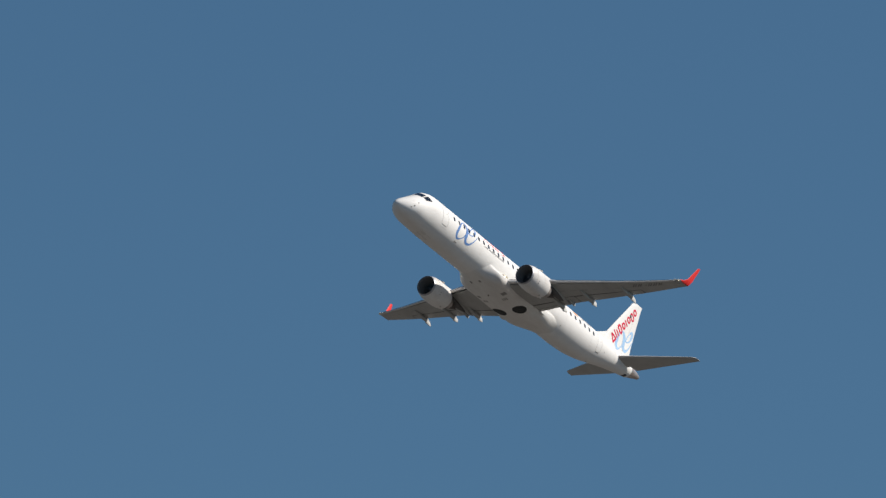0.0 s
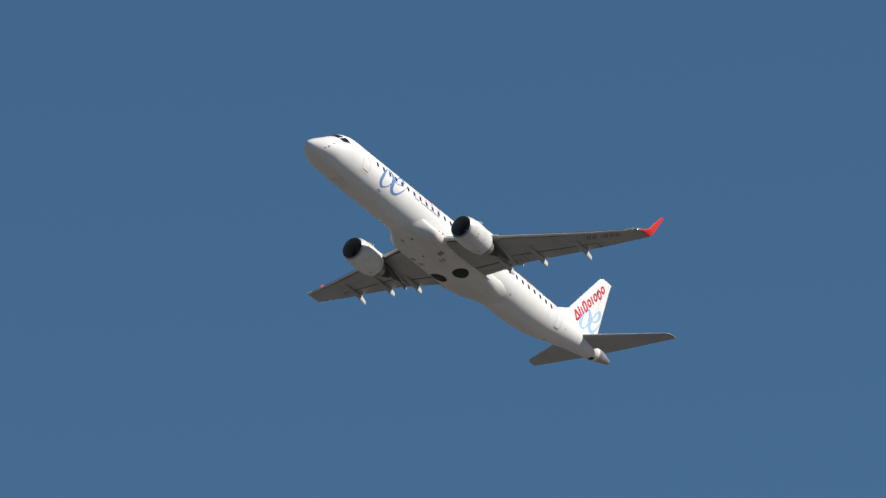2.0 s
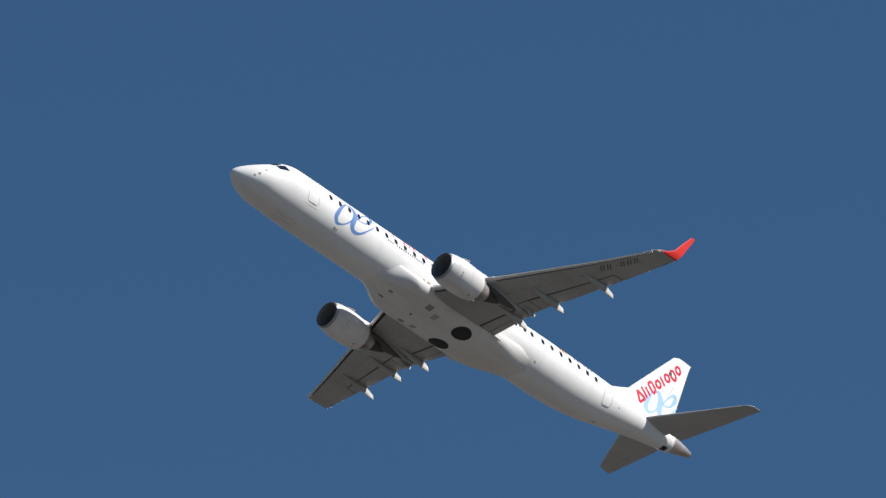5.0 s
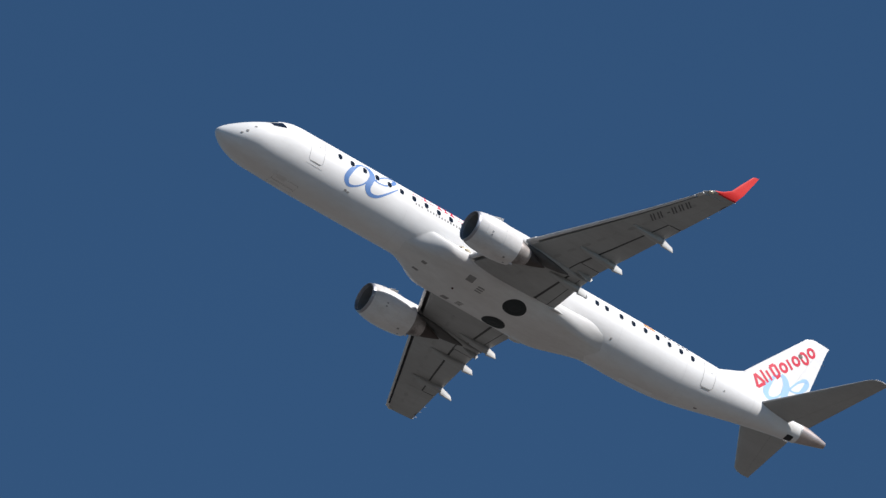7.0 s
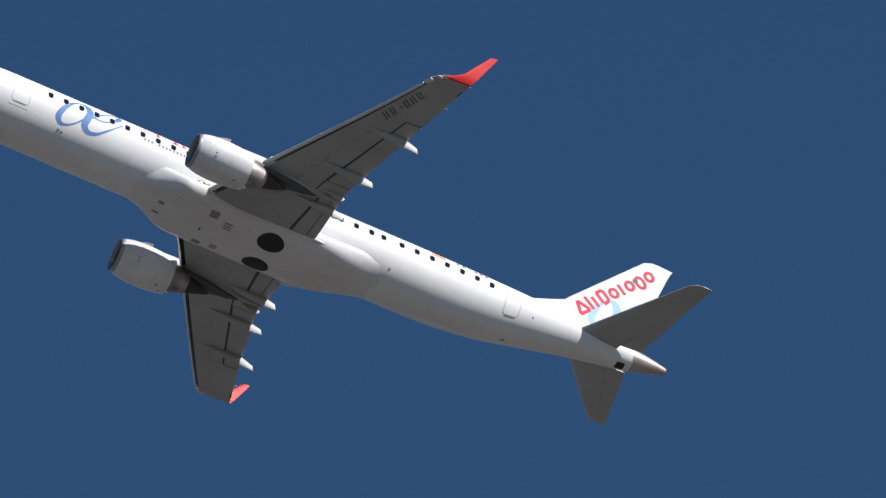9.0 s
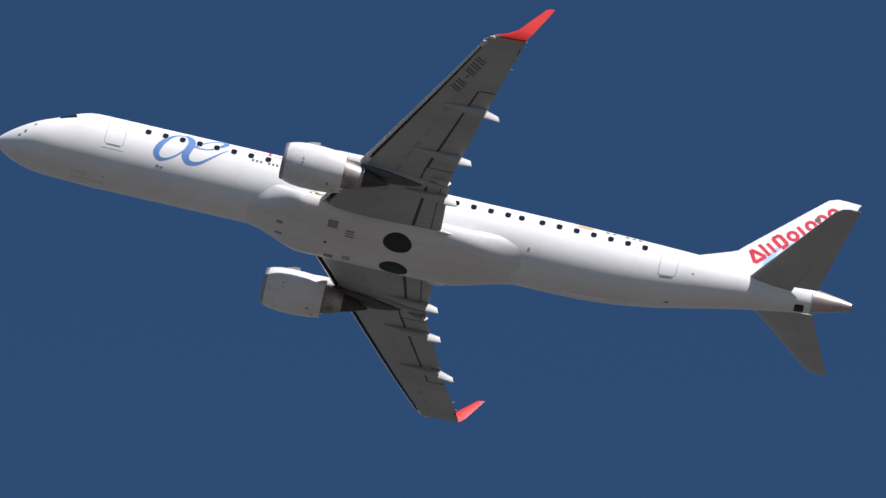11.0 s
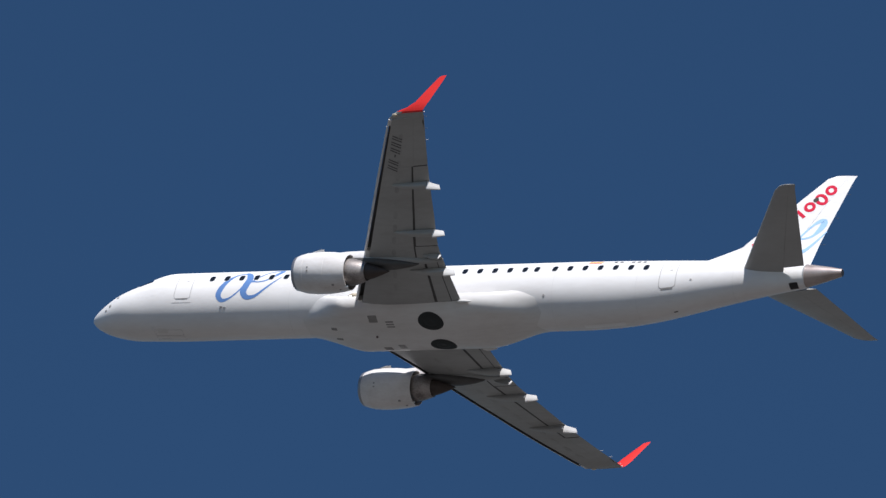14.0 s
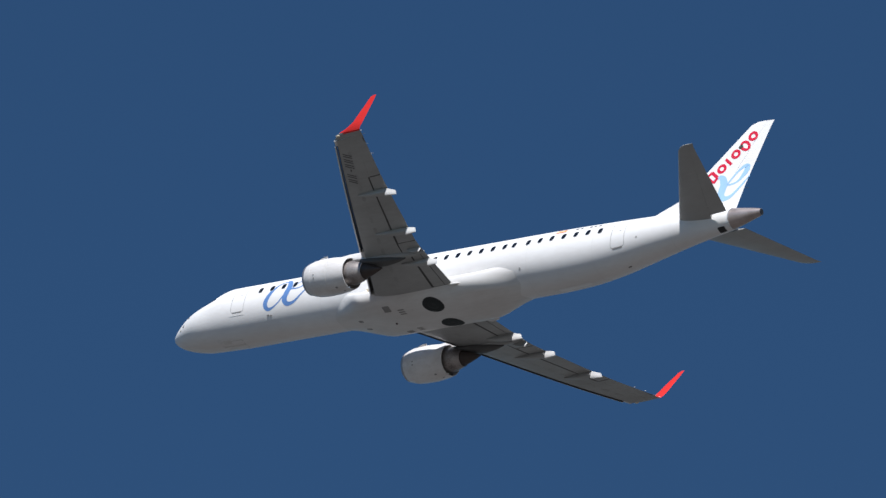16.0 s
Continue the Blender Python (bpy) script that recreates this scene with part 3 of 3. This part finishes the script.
def tailplane(side):
    t = plate("tailplane", STAB, TAILGREY, airliner, 0, 0.66, False, side, "dark grey swept tailplane")
    plate("elevator", STAB[1:4], TAILGREY, t, 0.664, 1.0, False, side, "dark grey elevator")
    plate("elevator_gap", STAB[1:4], SEAM, t, 0.55, 0.78, False, side, "", 0.85)
    plate("leading_edge", STAB[1:], ALLOY, t, 0.0, 0.018, False, side, "bare metal leading edge", 1.03)
    plate("trailing_corner", STAB[3:], TAILGREY, t, 0.64, 1.0, False, side)


for side in (1, -1):
    tailplane(side)


def tail_cone():
    bm = bmesh.new()
    loops = []
    for s, top, low, w in ((37.33, 2.10, 0.94, 0.545), (37.5, 2.08, 1.0, 0.52), (38.0, 2.02, 1.14, 0.43), (38.6, 1.94, 1.32, 0.31), (39.05, 1.86, 1.46, 0.20), (39.12, 1.84, 1.48, 0.18)):
        loops.append([Vector((-s, w * math.cos(a), (top + low) / 2 + (top - low) / 2 * math.sin(a))) for a in np.linspace(0, 2 * math.pi, 37)[:-1]])
    loft(bm, loops)
    c = part("tail_cone", bm, CONE, airliner, "bare stained metal tail cone")
    bm = bmesh.new()
    turned(bm, [(39.115, 0.155), (39.13, 0.16), (39.135, 0.0)], (0, 1.66), 20)
    part("exhaust_opening", bm, DARK, c, "dark round exhaust opening")
    bm = bmesh.new()
    turned(bm, [(37.3, 0.55), (37.3, 0.575), (37.36, 0.575), (37.36, 0.55)], (0, 1.52), 32)
    part("cone_collar", bm, RIM, c)


tail_cone()

# ---------------------------------------------------------------- windows, doors and markings on the body
for side in (1, -1):
    for k in range(30):
        s = 6.62 + 0.79 * k - (0.16 if k == 22 else 0)
        bm = bmesh.new()
        skin_patch(bm, outline(0.30, 0.44, 0.13), s, 1.28, side, 0.006)
        w = part("cabin_window", bm, RIM, body)
        bm = bmesh.new()
        skin_patch(bm, outline(0.25, 0.39, 0.11), s, 1.28, side, 0.012)
        part("pane", bm, GLASS, w)


def dense(shape, step=0.08):
    """The same closed outline with points at even short steps."""
    out = []
    for (a, b), (c, d) in zip(shape, shape[1:] + shape[:1]):
        n = max(1, int(math.hypot(c - a, d - b) / step))
        out += [(a + (c - a) * k / n, b + (d - b) * k / n) for k in range(n)]
    return out


def door(s, z, w, h, side, label):
    """A thin joint all round the door."""
    bm = bmesh.new()
    skin_ribbon(bm, dense(outline(w, h, 0.14, 4)), 0.03, s, z, side, 0.006, True)
    d = linked("cabin_door", bm, LINE, body, label)
    bm = bmesh.new()
    skin_ribbon(bm, [(-0.06, 0), (0.06, 0)], 0.05, s + 0.12, z + 0.15, side, 0.008)
    linked("door_handle", bm, LINE, d)
    bm = bmesh.new()
    skin_patch(bm, outline(0.12, 0.16, 0.055), s, z + 0.48, side, 0.008)
    part("door_window", bm, FAINT, d)
    bm = bmesh.new()
    skin_ribbon(bm, [(-w * 0.36 + w * 0.09 * k, 0) for k in range(9)], 0.055, s, z - h / 2 + 0.005, side, 0.010)
    linked("door_threshold", bm, VENT, d)
    if s < 10:
        bm = bmesh.new()
        skin_ribbon(bm, [(-0.5 + 0.1 * k, 0) for k in range(11)], 0.03, s, z - h / 2 - 0.16, side, 0.01)
        linked("door_sill", bm, FAINT, d)


for side in (1, -1):
    door(5.25, 0.98, 0.86, 1.75, side, "closed white cabin door behind the cockpit")
    door(30.75, 0.95, 0.80, 1.60, side, "closed white rear cabin door")

# windscreen and side panes of the cockpit: corners as station and angle up the skin
for side in (1, -1):
    for corners in (((2.22, 87), (2.95, 86), (3.08, 54), (2.42, 51)), ((2.52, 48), (3.20, 49), (3.34, 27), (2.62, 32))):
        bm = bmesh.new()
        grid = []
        for i in range(9):
            row = []
            for j in range(9):
                u, v = i / 8, j / 8
                a, b, c, d = (np.array(q, float) for q in corners)
                p = (a * (1 - u) + b * u) * (1 - v) + (d * (1 - u) + c * u) * v
                q = skin(p[0], p[1], 0.012)
                q.y *= side
                row.append(bm.verts.new(q))
            grid.append(row)
        for i in range(8):
            for j in range(8):
                bm.faces.new((grid[i][j], grid[i + 1][j], grid[i + 1][j + 1], grid[i][j + 1]))
        part("cockpit_window", bm, GLASS, body, "dark cockpit window")

# joints round the body
for s in (11.0, 24.9, 29.2, 33.9):
    bm = bmesh.new()
    rows = [[bm.verts.new(skin(s + d, 360 * k / 72, 0.004)) for k in range(72)] for d in (0, 0.018)]
    for k in range(72):
        bm.faces.new((rows[0][k], rows[0][(k + 1) % 72], rows[1][(k + 1) % 72], rows[1][k]))
    linked("body_joint", bm, FAINT, body)

LETTERS = ((0.62, 1.0, 0), (0.22, 0.95, 0), (0.36, 0.72, 0), (0.56, 1.0, 0), (0.52, 0.72, 0), (0.36, 0.72, 0), (0.54, 0.72, 0), (0.54, 0.98, -0.26), (0.52, 0.72, 0))


# double-loop mark: metres aft and up, and the band's width there
LOOP = ((1.50, .15, .12), (1.35, .55, .10), (1.05, .66, .10), (.70, .45, .12), (.30, -.10, .24), (.08, -.70, .28), (.28, -1.02, .20), (.65, -.95, .10),
        (1.05, -.65, .08), (1.40, -.20, .10), (1.62, 0, .10), (2.05, -.03, .08), (2.5, .10, .10), (2.92, .55, .22), (3.06, .92, .24), (2.85, 1.0, .16), (2.45, .75, .09), (2.05, .35, .08), (1.7, -.05, .08))
STROKE = ((1.20, .78, .08), (1.42, .55, .28), (1.55, .15, .34), (1.45, -.30, .34), (1.40, -.64, .32), (1.62, -.90, .24), (2.05, -.84, .15), (2.5, -.48, .10), (2.95, -.02, .07), (3.22, .28, .04))


def flowing(points, n=6):
    """A smooth curve through the points."""
    out = []
    for i in range(len(points) - 1):
        a, b, c, d = (np.array(points[min(max(k, 0), len(points) - 1)]) for k in (i - 1, i, i + 1, i + 2))
        for k in range(n):
            u = k / n
            out.append(0.5 * (2 * b + (c - a) * u + (2 * a - 5 * b + 4 * c - d) * u * u + (3 * b - a - 3 * c + d) * u ** 3))
    return out + [np.array(points[-1])]


def logo(s, z, size, lean, side, mat, place):
    """The mark as two flowing bands; s and z at its left end."""
    c, d = math.cos(radians(lean)) * size, math.sin(radians(lean)) * size
    for k, band in enumerate((LOOP, STROKE)):
        pts = flowing(band)
        place([(u * c - (v + 0.75) * d, u * d + (v + 0.75) * c) for u, v, w in pts], [w * size * (1.42 if size < 1 else 1.02) for u, v, w in pts], s, z, side, mat, 0.003 * k)


def band_on_body(path, widths, s, z, side, mat, extra):
    bm = bmesh.new()
    skin_ribbon(bm, path, widths, s, z, side, 0.005 + extra)
    linked("logo_band", bm, mat, body, "blue painted band of the double-loop mark")


for side in (1, -1):
    logo(7.11, 0.24, 1.0, 0, side, BLUE, band_on_body)
    # red title above the windows, as plain letter-sized bars
    s = 11.25
    for w, h, drop in LETTERS:
        bm = bmesh.new()
        w, h, drop = w * 0.92, h * 0.78, drop * 0.5
        skin_patch(bm, [(0, drop), (w * 0.78, drop), (w * 0.78, drop + h), (0, drop + h)], s, 1.60, side, 0.005)
        part("title_bar", bm, LETTER, body, "red painted letter-sized bar")
        s += w
    # small grey address line under the windows
    for k in range(17):
        if k == 3:
            continue
        bm = bmesh.new()
        skin_patch(bm, outline(0.11, 0.16, 0.03, 3), 11.50 + 0.185 * k, 1.0, side, 0.005)
        part("address_bar", bm, INK, body)
    # flag and mark above the rear windows
    for k, (m, h) in enumerate(((LETTER, 0.06), (YELLOW, 0.15), (LETTER, 0.06))):
        bm = bmesh.new()
        skin_patch(bm, outline(0.70, h, 0.01, 2), 26.72, 1.90 - (0.0, 0.12, 0.24)[k], side, 0.005)
        part("flag_stripe", bm, m, body, "red and yellow flag stripe")
    for k in range(6):
        bm = bmesh.new()
        skin_patch(bm, outline(0.17, 0.04 if k == 2 else 0.20, 0.02, 2), 27.75 + 0.30 * k, 1.78, side, 0.005)
        part("mark_bar", bm, INK, body, "dark painted bar above the windows")
    # outflow vents and probes
    for s, z, w, h in ((7.40, -0.31, 0.13, 0.09), (7.58, -0.33, 0.13, 0.06), (1.62, 0.46, 0.12, 0.07), (1.25, 0.10, 0.12, 0.10), (1.02, -0.06, 0.11, 0.06), (24.5, -0.2, 0.1, 0.1), (31.9, 0.65, 0.09, 0.07)):
        bm = bmesh.new()
        skin_patch(bm, outline(w, h, 0.02, 3), s, z, side, 0.02)
        part("probe_plate", bm, VENT if w > 0.1 else LINE, body)


def fin_half(s, z):
    """Half thickness of the fin's skin."""
    zs = [r[3] for r in FIN]
    le, te = (np.interp(z, zs, [r[i] for r in FIN]) for i in (0, 1))
    thick = np.interp(z, zs, [(r[1] - r[0]) * r[4] for r in FIN])
    c = min(max((s - le) / (te - le), 0.005), 0.99)
    return 5.5 * thick * (0.2969 * math.sqrt(c) - 0.126 * c - 0.3516 * c * c + 0.2843 * c ** 3 - 0.1030 * c ** 4)


T_FROM, T_TO = Vector((34.45, 2.72)), Vector((37.82, 6.68))


def fin_place(u, v, side, lift=0.012):
    """u along the lettering's base line, v across it."""
    d = (T_TO - T_FROM).normalized()
    n = Vector((-d.y, d.x))
    q = T_FROM + d * u + n * v
    return Vector((-q.x, side * (fin_half(q.x, q.y) + lift), q.y))


def fin_patch(shape, side, mat, name, label):
    """A filled outline on the fin, u and v as in fin_place."""
    bm = bmesh.new()
    n = len(shape)
    mid = (sum(p[0] for p in shape) / n, sum(p[1] for p in shape) / n)
    rings = [[bm.verts.new(fin_place(mid[0] + (u - mid[0]) * f, mid[1] + (v - mid[1]) * f, side)) for u, v in shape] for f in (1, 0.6, 0.25)]
    for a, b in zip(rings, rings[1:]):
        for k in range(n):
            bm.faces.new((a[k], a[(k + 1) % n], b[(k + 1) % n], b[k]))
    bm.faces.new(rings[-1])
    part(name, bm, mat, fin_body, label)


def fin_stroke(path, width, side):
    """A flat red band on the fin along points as in fin_place."""
    bm = bmesh.new()
    path = [np.array(p) for p in path]
    lines = [path] if len(path) > 8 else [path[k:k + 2] for k in range(len(path) - 1)]  # curves run on, corners are butted
    for line in lines:
        rows = []
        fine = [a + (b - a) * k / 4 for a, b in zip(line, line[1:]) for k in range(4)] + [line[-1]]
        for i, p in enumerate(fine):
            d = fine[min(i + 1, len(fine) - 1)] - fine[max(i - 1, 0)]
            d = d / (np.hypot(*d) or 1) * width / 2
            rows.append([bm.verts.new(fin_place(p[0] - k * d[1], p[1] + k * d[0], side, 0.010)) for k in (-1, 0, 1)])
        for a, b in zip(rows, rows[1:]):
            for k in (0, 1):
                bm.faces.new((a[k], a[k + 1], b[k + 1], b[k]))
    linked("title_bar", bm, LETTER, fin_body, "red painted letter-sized bar")


def band_on_fin(path, widths, s, z, side, mat, extra):
    bm = bmesh.new()
    rows = []
    n = len(path)
    for i, (u, v) in enumerate(path):
        p, q = path[max(i - 1, 0)], path[min(i + 1, n - 1)]
        du, dv = q[0] - p[0], q[1] - p[1]
        l = math.hypot(du, dv) or 1
        row = []
        for k in (-1, 1):
            a, b = s + u - k * dv / l * widths[i] / 2, z + v + k * du / l * widths[i] / 2
            row.append(bm.verts.new((-a, side * (fin_half(a, b) + 0.007 + extra), b)))
        rows.append(row)
    for a, b in zip(rows, rows[1:]):
        bm.faces.new((a[0], a[1], b[1], b[0]))
    linked("logo_band", bm, mat, fin_body, "pale blue painted band of the double-loop mark")


for side in (1, -1):
    u = 0.0
    total = sum(l[0] for l in LETTERS)
    length = (T_TO - T_FROM).length
    for w, h, drop in LETTERS:
        w = w / total * length
        h = 0.78 if h > 0.9 and not drop else 0.62
        if w > 0.74:  # a triangle
            shape = [(0.05, 0.05), (0.36, h - 0.04), (0.67, 0.05), (0.05, 0.05)]
        elif w < 0.5:  # a bar
            shape = [(w * 0.42, 0.0), (w * 0.42, h)]
        elif h > 0.7:  # an upright oblong
            shape = [(0.12, 0.08), (0.12, h - 0.08), (0.50, h - 0.08), (0.50, 0.08), (0.12, 0.0)]
        else:  # an oval
            low = -0.16 if drop else 0.0
            shape = [(0.31 + 0.21 * math.cos(a), low + (h - low) / 2 + ((h - low) / 2 - 0.08) * math.sin(a)) for a in np.linspace(0, 2 * math.pi, 21)]
        fin_stroke([(u + x, y) for x, y in shape], 0.165 if w < 0.5 or h < 0.7 else 0.18, side)
        u += w
    fin_patch([(4.02 + 0.14 * x, 0.42 + 0.13 * y) for x, y in outline(2, 2, 0.8, 4)], side, SCORCH, "fin_port", "small dark opening on the fin")
    logo(34.90, 2.77, 0.927, 9, side, PALE, band_on_fin)

# ---------------------------------------------------------------- underside
ROUND = [(0.66 * math.cos(a), 0.56 * math.sin(a)) for a in np.linspace(0, 2 * math.pi, 33)[:-1]]
for side in (1, -1):
    well = belly_patch("wheel_well", ROUND, 18.70, side * 0.92, DARK, 0.006, "dark round wheel opening")
    for r0, r1, m, name in ((0.60, 0.36, TYRE, "main_wheel"), (0.34, 0.10, HUB, "wheel_hub")):
        bm = bmesh.new()
        rings = []
        for f, lift in ((r0, 0.008), (r0 * 0.96, 0.014), ((r0 + r1) / 2, 0.018), (r1 * 1.05, 0.014), (r1, 0.012)):
            rings.append([Vector((-(18.70 + f * math.cos(a)), side * 0.92 + f * 0.85 * math.sin(a), belly_height(18.70 + f * math.cos(a), side * 0.92 + f * 0.85 * math.sin(a), lift))) for a in np.linspace(0, 2 * math.pi, 33)[:-1]])
        loft(bm, rings, caps=False)
        part(name, bm, m, well, "stowed black tyre" if m is TYRE else "dark wheel hub")
for s, y, w, h in ((15.70, 1.17, 0.46, 0.40), (16.52, 0.66, 0.42, 0.09), (16.52, 0.82, 0.42, 0.09), (16.52, 0.98, 0.42, 0.09), (15.70, -1.14, 0.42, 0.34),
                   (16.52, -0.82, 0.38, 0.08), (16.52, -0.96, 0.38, 0.08), (16.52, -1.10, 0.38, 0.08), (13.30, -0.50, 0.36, 0.16), (13.30, 0.30, 0.30, 0.20)):
    belly_patch("belly_vent", outline(w, h, 0.04, 3), s, y, VENT, 0.006)
for s in (13.4, 17.4, 20.2, 22.2):
    bm = bmesh.new()
    rows = [[bm.verts.new(belly_point(s + d, a, 0.004)) for a in np.linspace(180, 360, 40)] for d in (0, 0.018)]
    for k in range(39):
        bm.faces.new((rows[0][k], rows[0][k + 1], rows[1][k + 1], rows[1][k]))
    linked("belly_joint", bm, FAINT, fairing)


def low_patch(name, s, y, w, h, mat, lift=0.006):
    """A plate on the underside of the body."""
    bm = bmesh.new()
    shape = dense(outline(w, h, min(w, h) * 0.25, 4), 0.1)
    loops = [[skin(s + u * f, -90 + math.degrees((y + v * f) / 1.6), lift) for u, v in shape] for f in (1, 0.7, 0.4, 0.1)]
    rings = loft(bm, loops, caps=False)
    bm.faces.new(rings[-1])
    bmesh.ops.recalc_face_normals(bm, faces=bm.faces)
    return linked(name, bm, mat, body)


for y in (0.22, -0.22):
    bm = bmesh.new()
    a0 = -90 + math.degrees(y / 1.6)
    path = [skin(4.4 + u, a0 + math.degrees(v / 1.6), 0.005) for u, v in outline(1.5, 0.4, 0.05, 3)]
    inner = [skin(4.4 + u, a0 + math.degrees(v / 1.6), 0.005) for u, v in outline(1.46, 0.36, 0.04, 3)]
    loft(bm, [path, inner], caps=False)
    linked("nose_gear_door", bm, LINE, body, "thin joint of a closed nose gear door")
    low_patch("gear_door_stain", 4.1, y * 1.6, 0.55, 0.30, BELLY, 0.004)
low_patch("drain_vent", 3.6, 0.5, 0.3, 0.25, FAINT)
# strip paler than the underside round it
low_patch("pale_strip", 27.35, -0.24, 2.1, 0.32, PALE_WHITE)
low_patch("drain_vent", 31.0, 0.0, 0.2, 0.1, SEAM)
low_patch("air_inlet", 36.84, 0.30, 0.42, 1.10, DARK, 0.012)
for s, up, high in ((9.0, True, 0.3), (22.0, True, 0.3)):
    bm = bmesh.new()
    base = TOP(s) if up else BOTTOM(s)
    k = 1 if up else -1
    loft(bm, [[Vector((-(s + u * 0.34), v, base - 0.02 * k)) for u, v in ((0, 0), (0.4, 0.02), (1, 0), (0.4, -0.02))], [Vector((-(s + 0.16 + u * 0.18), v * 0.5, base + high * k)) for u, v in ((0, 0), (0.4, 0.02), (1, 0), (0.4, -0.02))]])
    part("blade_antenna", bm, WHITE, body)
bm = bmesh.new()
bmesh.ops.create_uvsphere(bm, u_segments=12, v_segments=8, radius=0.06, matrix=pose(-15.48, -0.12, belly_height(15.48, -0.12) - 0.02))
part("beacon", bm, BEACON, fairing, "small red beacon lamp")
for side in (1, -1):
    bm = bmesh.new()
    bmesh.ops.create_uvsphere(bm, u_segments=14, v_segments=10, radius=0.2, matrix=pose(-14.72, side * 1.66, -0.25) @ Matrix.Diagonal((2.0, 1.1, 0.75, 1)))
    bay = part("landing_light", bm, LAMP, fairing, "clear landing lamp cover in the wing root")
    for k in range(3):
        bm = bmesh.new()
        bmesh.ops.create_uvsphere(bm, u_segments=10, v_segments=8, radius=0.055, matrix=pose(-14.44 - 0.05 * k, side * (1.58 + 0.11 * k), -0.36 + 0.02 * k))
        part("bulb", bm, GLOW, bay, "lit lamp bulb")


for side in (1, -1):
    bm = bmesh.new()
    loft(bm, [[Vector((-s, side * (1.86 + w * x), -0.88 + w * 0.8 * z)) for x, z in outline(2, 2, 0.8, 4)] for s, w in ((20.3, 0.05), (20.5, 0.10), (20.75, 0.09), (21.05, 0.02))])
    part("flap_root_fairing", bm, FAIRING, wings[side], "small pale fairing at the flap root")



# ---------------------------------------------------------------- ground under the camera
def ground():
    bm = bmesh.new()
    rings = []
    for r in (0.5, 40, 200, 800, 2500, 8000, 30000):
        rings.append([Vector((r * math.cos(a), r * math.sin(a), 0)) for a in np.linspace(0, 2 * math.pi, 65)[:-1]])
    loft(bm, rings, caps=False)
    bm.faces.new([v for v in bm.verts][:64])
    bmesh.ops.recalc_face_normals(bm, faces=bm.faces)
    g = linked("ground", bm, SOIL, None)
    return tagged(g, "flat dry grassland reaching the horizon", "ground", kind="structure")


ground()


def motions():
    walk(airliner, [
        (0, pose(-978.11, -584.94, 239.10 + EYE, 1.785, -12.576, -0.869)),
        (0.5, pose(-935.47, -579.98, 247.31 + EYE, 1.761, -12.439, -0.532)),
        (1, pose(-894.26, -576.12, 255.81 + EYE, 1.973, -12.652, -0.252)),
        (1.5, pose(-850.32, -570.68, 263.42 + EYE, 2.007, -12.615, -0.027)),
        (2, pose(-807.77, -566.33, 271.31 + EYE, 2.402, -12.975, 0.317)),
        (2.5, pose(-765.17, -562.14, 279.08 + EYE, 2.926, -13.480, 0.560)),
        (3, pose(-722.91, -558.38, 286.87 + EYE, 3.144, -13.626, 0.658)),
        (3.5, pose(-681.49, -555.54, 294.94 + EYE, 3.152, -13.600, 0.585)),
        (4, pose(-638.48, -551.62, 302.25 + EYE, 2.932, -13.368, 0.466)),
        (4.5, pose(-595.41, -547.82, 309.41 + EYE, 2.807, -13.272, 0.328)),
        (4.7, pose(-580.22, -548.27, 313.33 + EYE, 2.836, -13.200, 0.471)),
        (6.8, pose(-401.48, -537.63, 343.94 + EYE, 2.296, -13.131, -0.255)),
        (7, pose(-384.56, -537.02, 346.92 + EYE, 1.713, -12.905, -0.400)),
        (7.5, pose(-341.27, -534.28, 353.44 + EYE, 1.125, -12.408, -0.005)),
        (8, pose(-297.87, -531.48, 359.67 + EYE, 1.885, -12.788, 0.017)),
        (8.5, pose(-254.96, -529.76, 366.39 + EYE, 2.279, -12.939, 0.021)),
        (9, pose(-212.42, -529.30, 373.79 + EYE, 2.293, -12.942, 0.019)),
        (9.5, pose(-169.01, -527.08, 379.71 + EYE, 1.857, -12.939, -0.071)),
        (10, pose(-126.13, -527.02, 386.98 + EYE, 1.637, -12.948, -0.056)),
        (10.2, pose(-108.85, -526.80, 389.69 + EYE, 1.006, -12.840, 0.085)),
        (12.3, pose(73.95, -524.28, 415.73 + EYE, 1.502, -13.149, 0.051)),
        (12.5, pose(91.65, -525.37, 419.05 + EYE, 1.396, -13.298, -0.055)),
        (13, pose(135.23, -524.00, 423.92 + EYE, 1.573, -13.100, 0.182)),
        (13.5, pose(178.65, -522.68, 428.56 + EYE, 2.444, -12.919, -0.077)),
        (14, pose(221.93, -521.52, 433.06 + EYE, 2.715, -12.829, -0.182)),
        (14.5, pose(265.64, -521.67, 438.38 + EYE, 2.675, -12.643, 0.031)),
        (15, pose(308.95, -521.24, 442.95 + EYE, 2.605, -12.759, -0.084)),
        (15.5, pose(352.22, -521.01, 447.44 + EYE, 2.643, -12.879, -0.295)),
        (16, pose(395.91, -521.62, 452.37 + EYE, 2.806, -12.681, -0.276)),
    ])


motions()
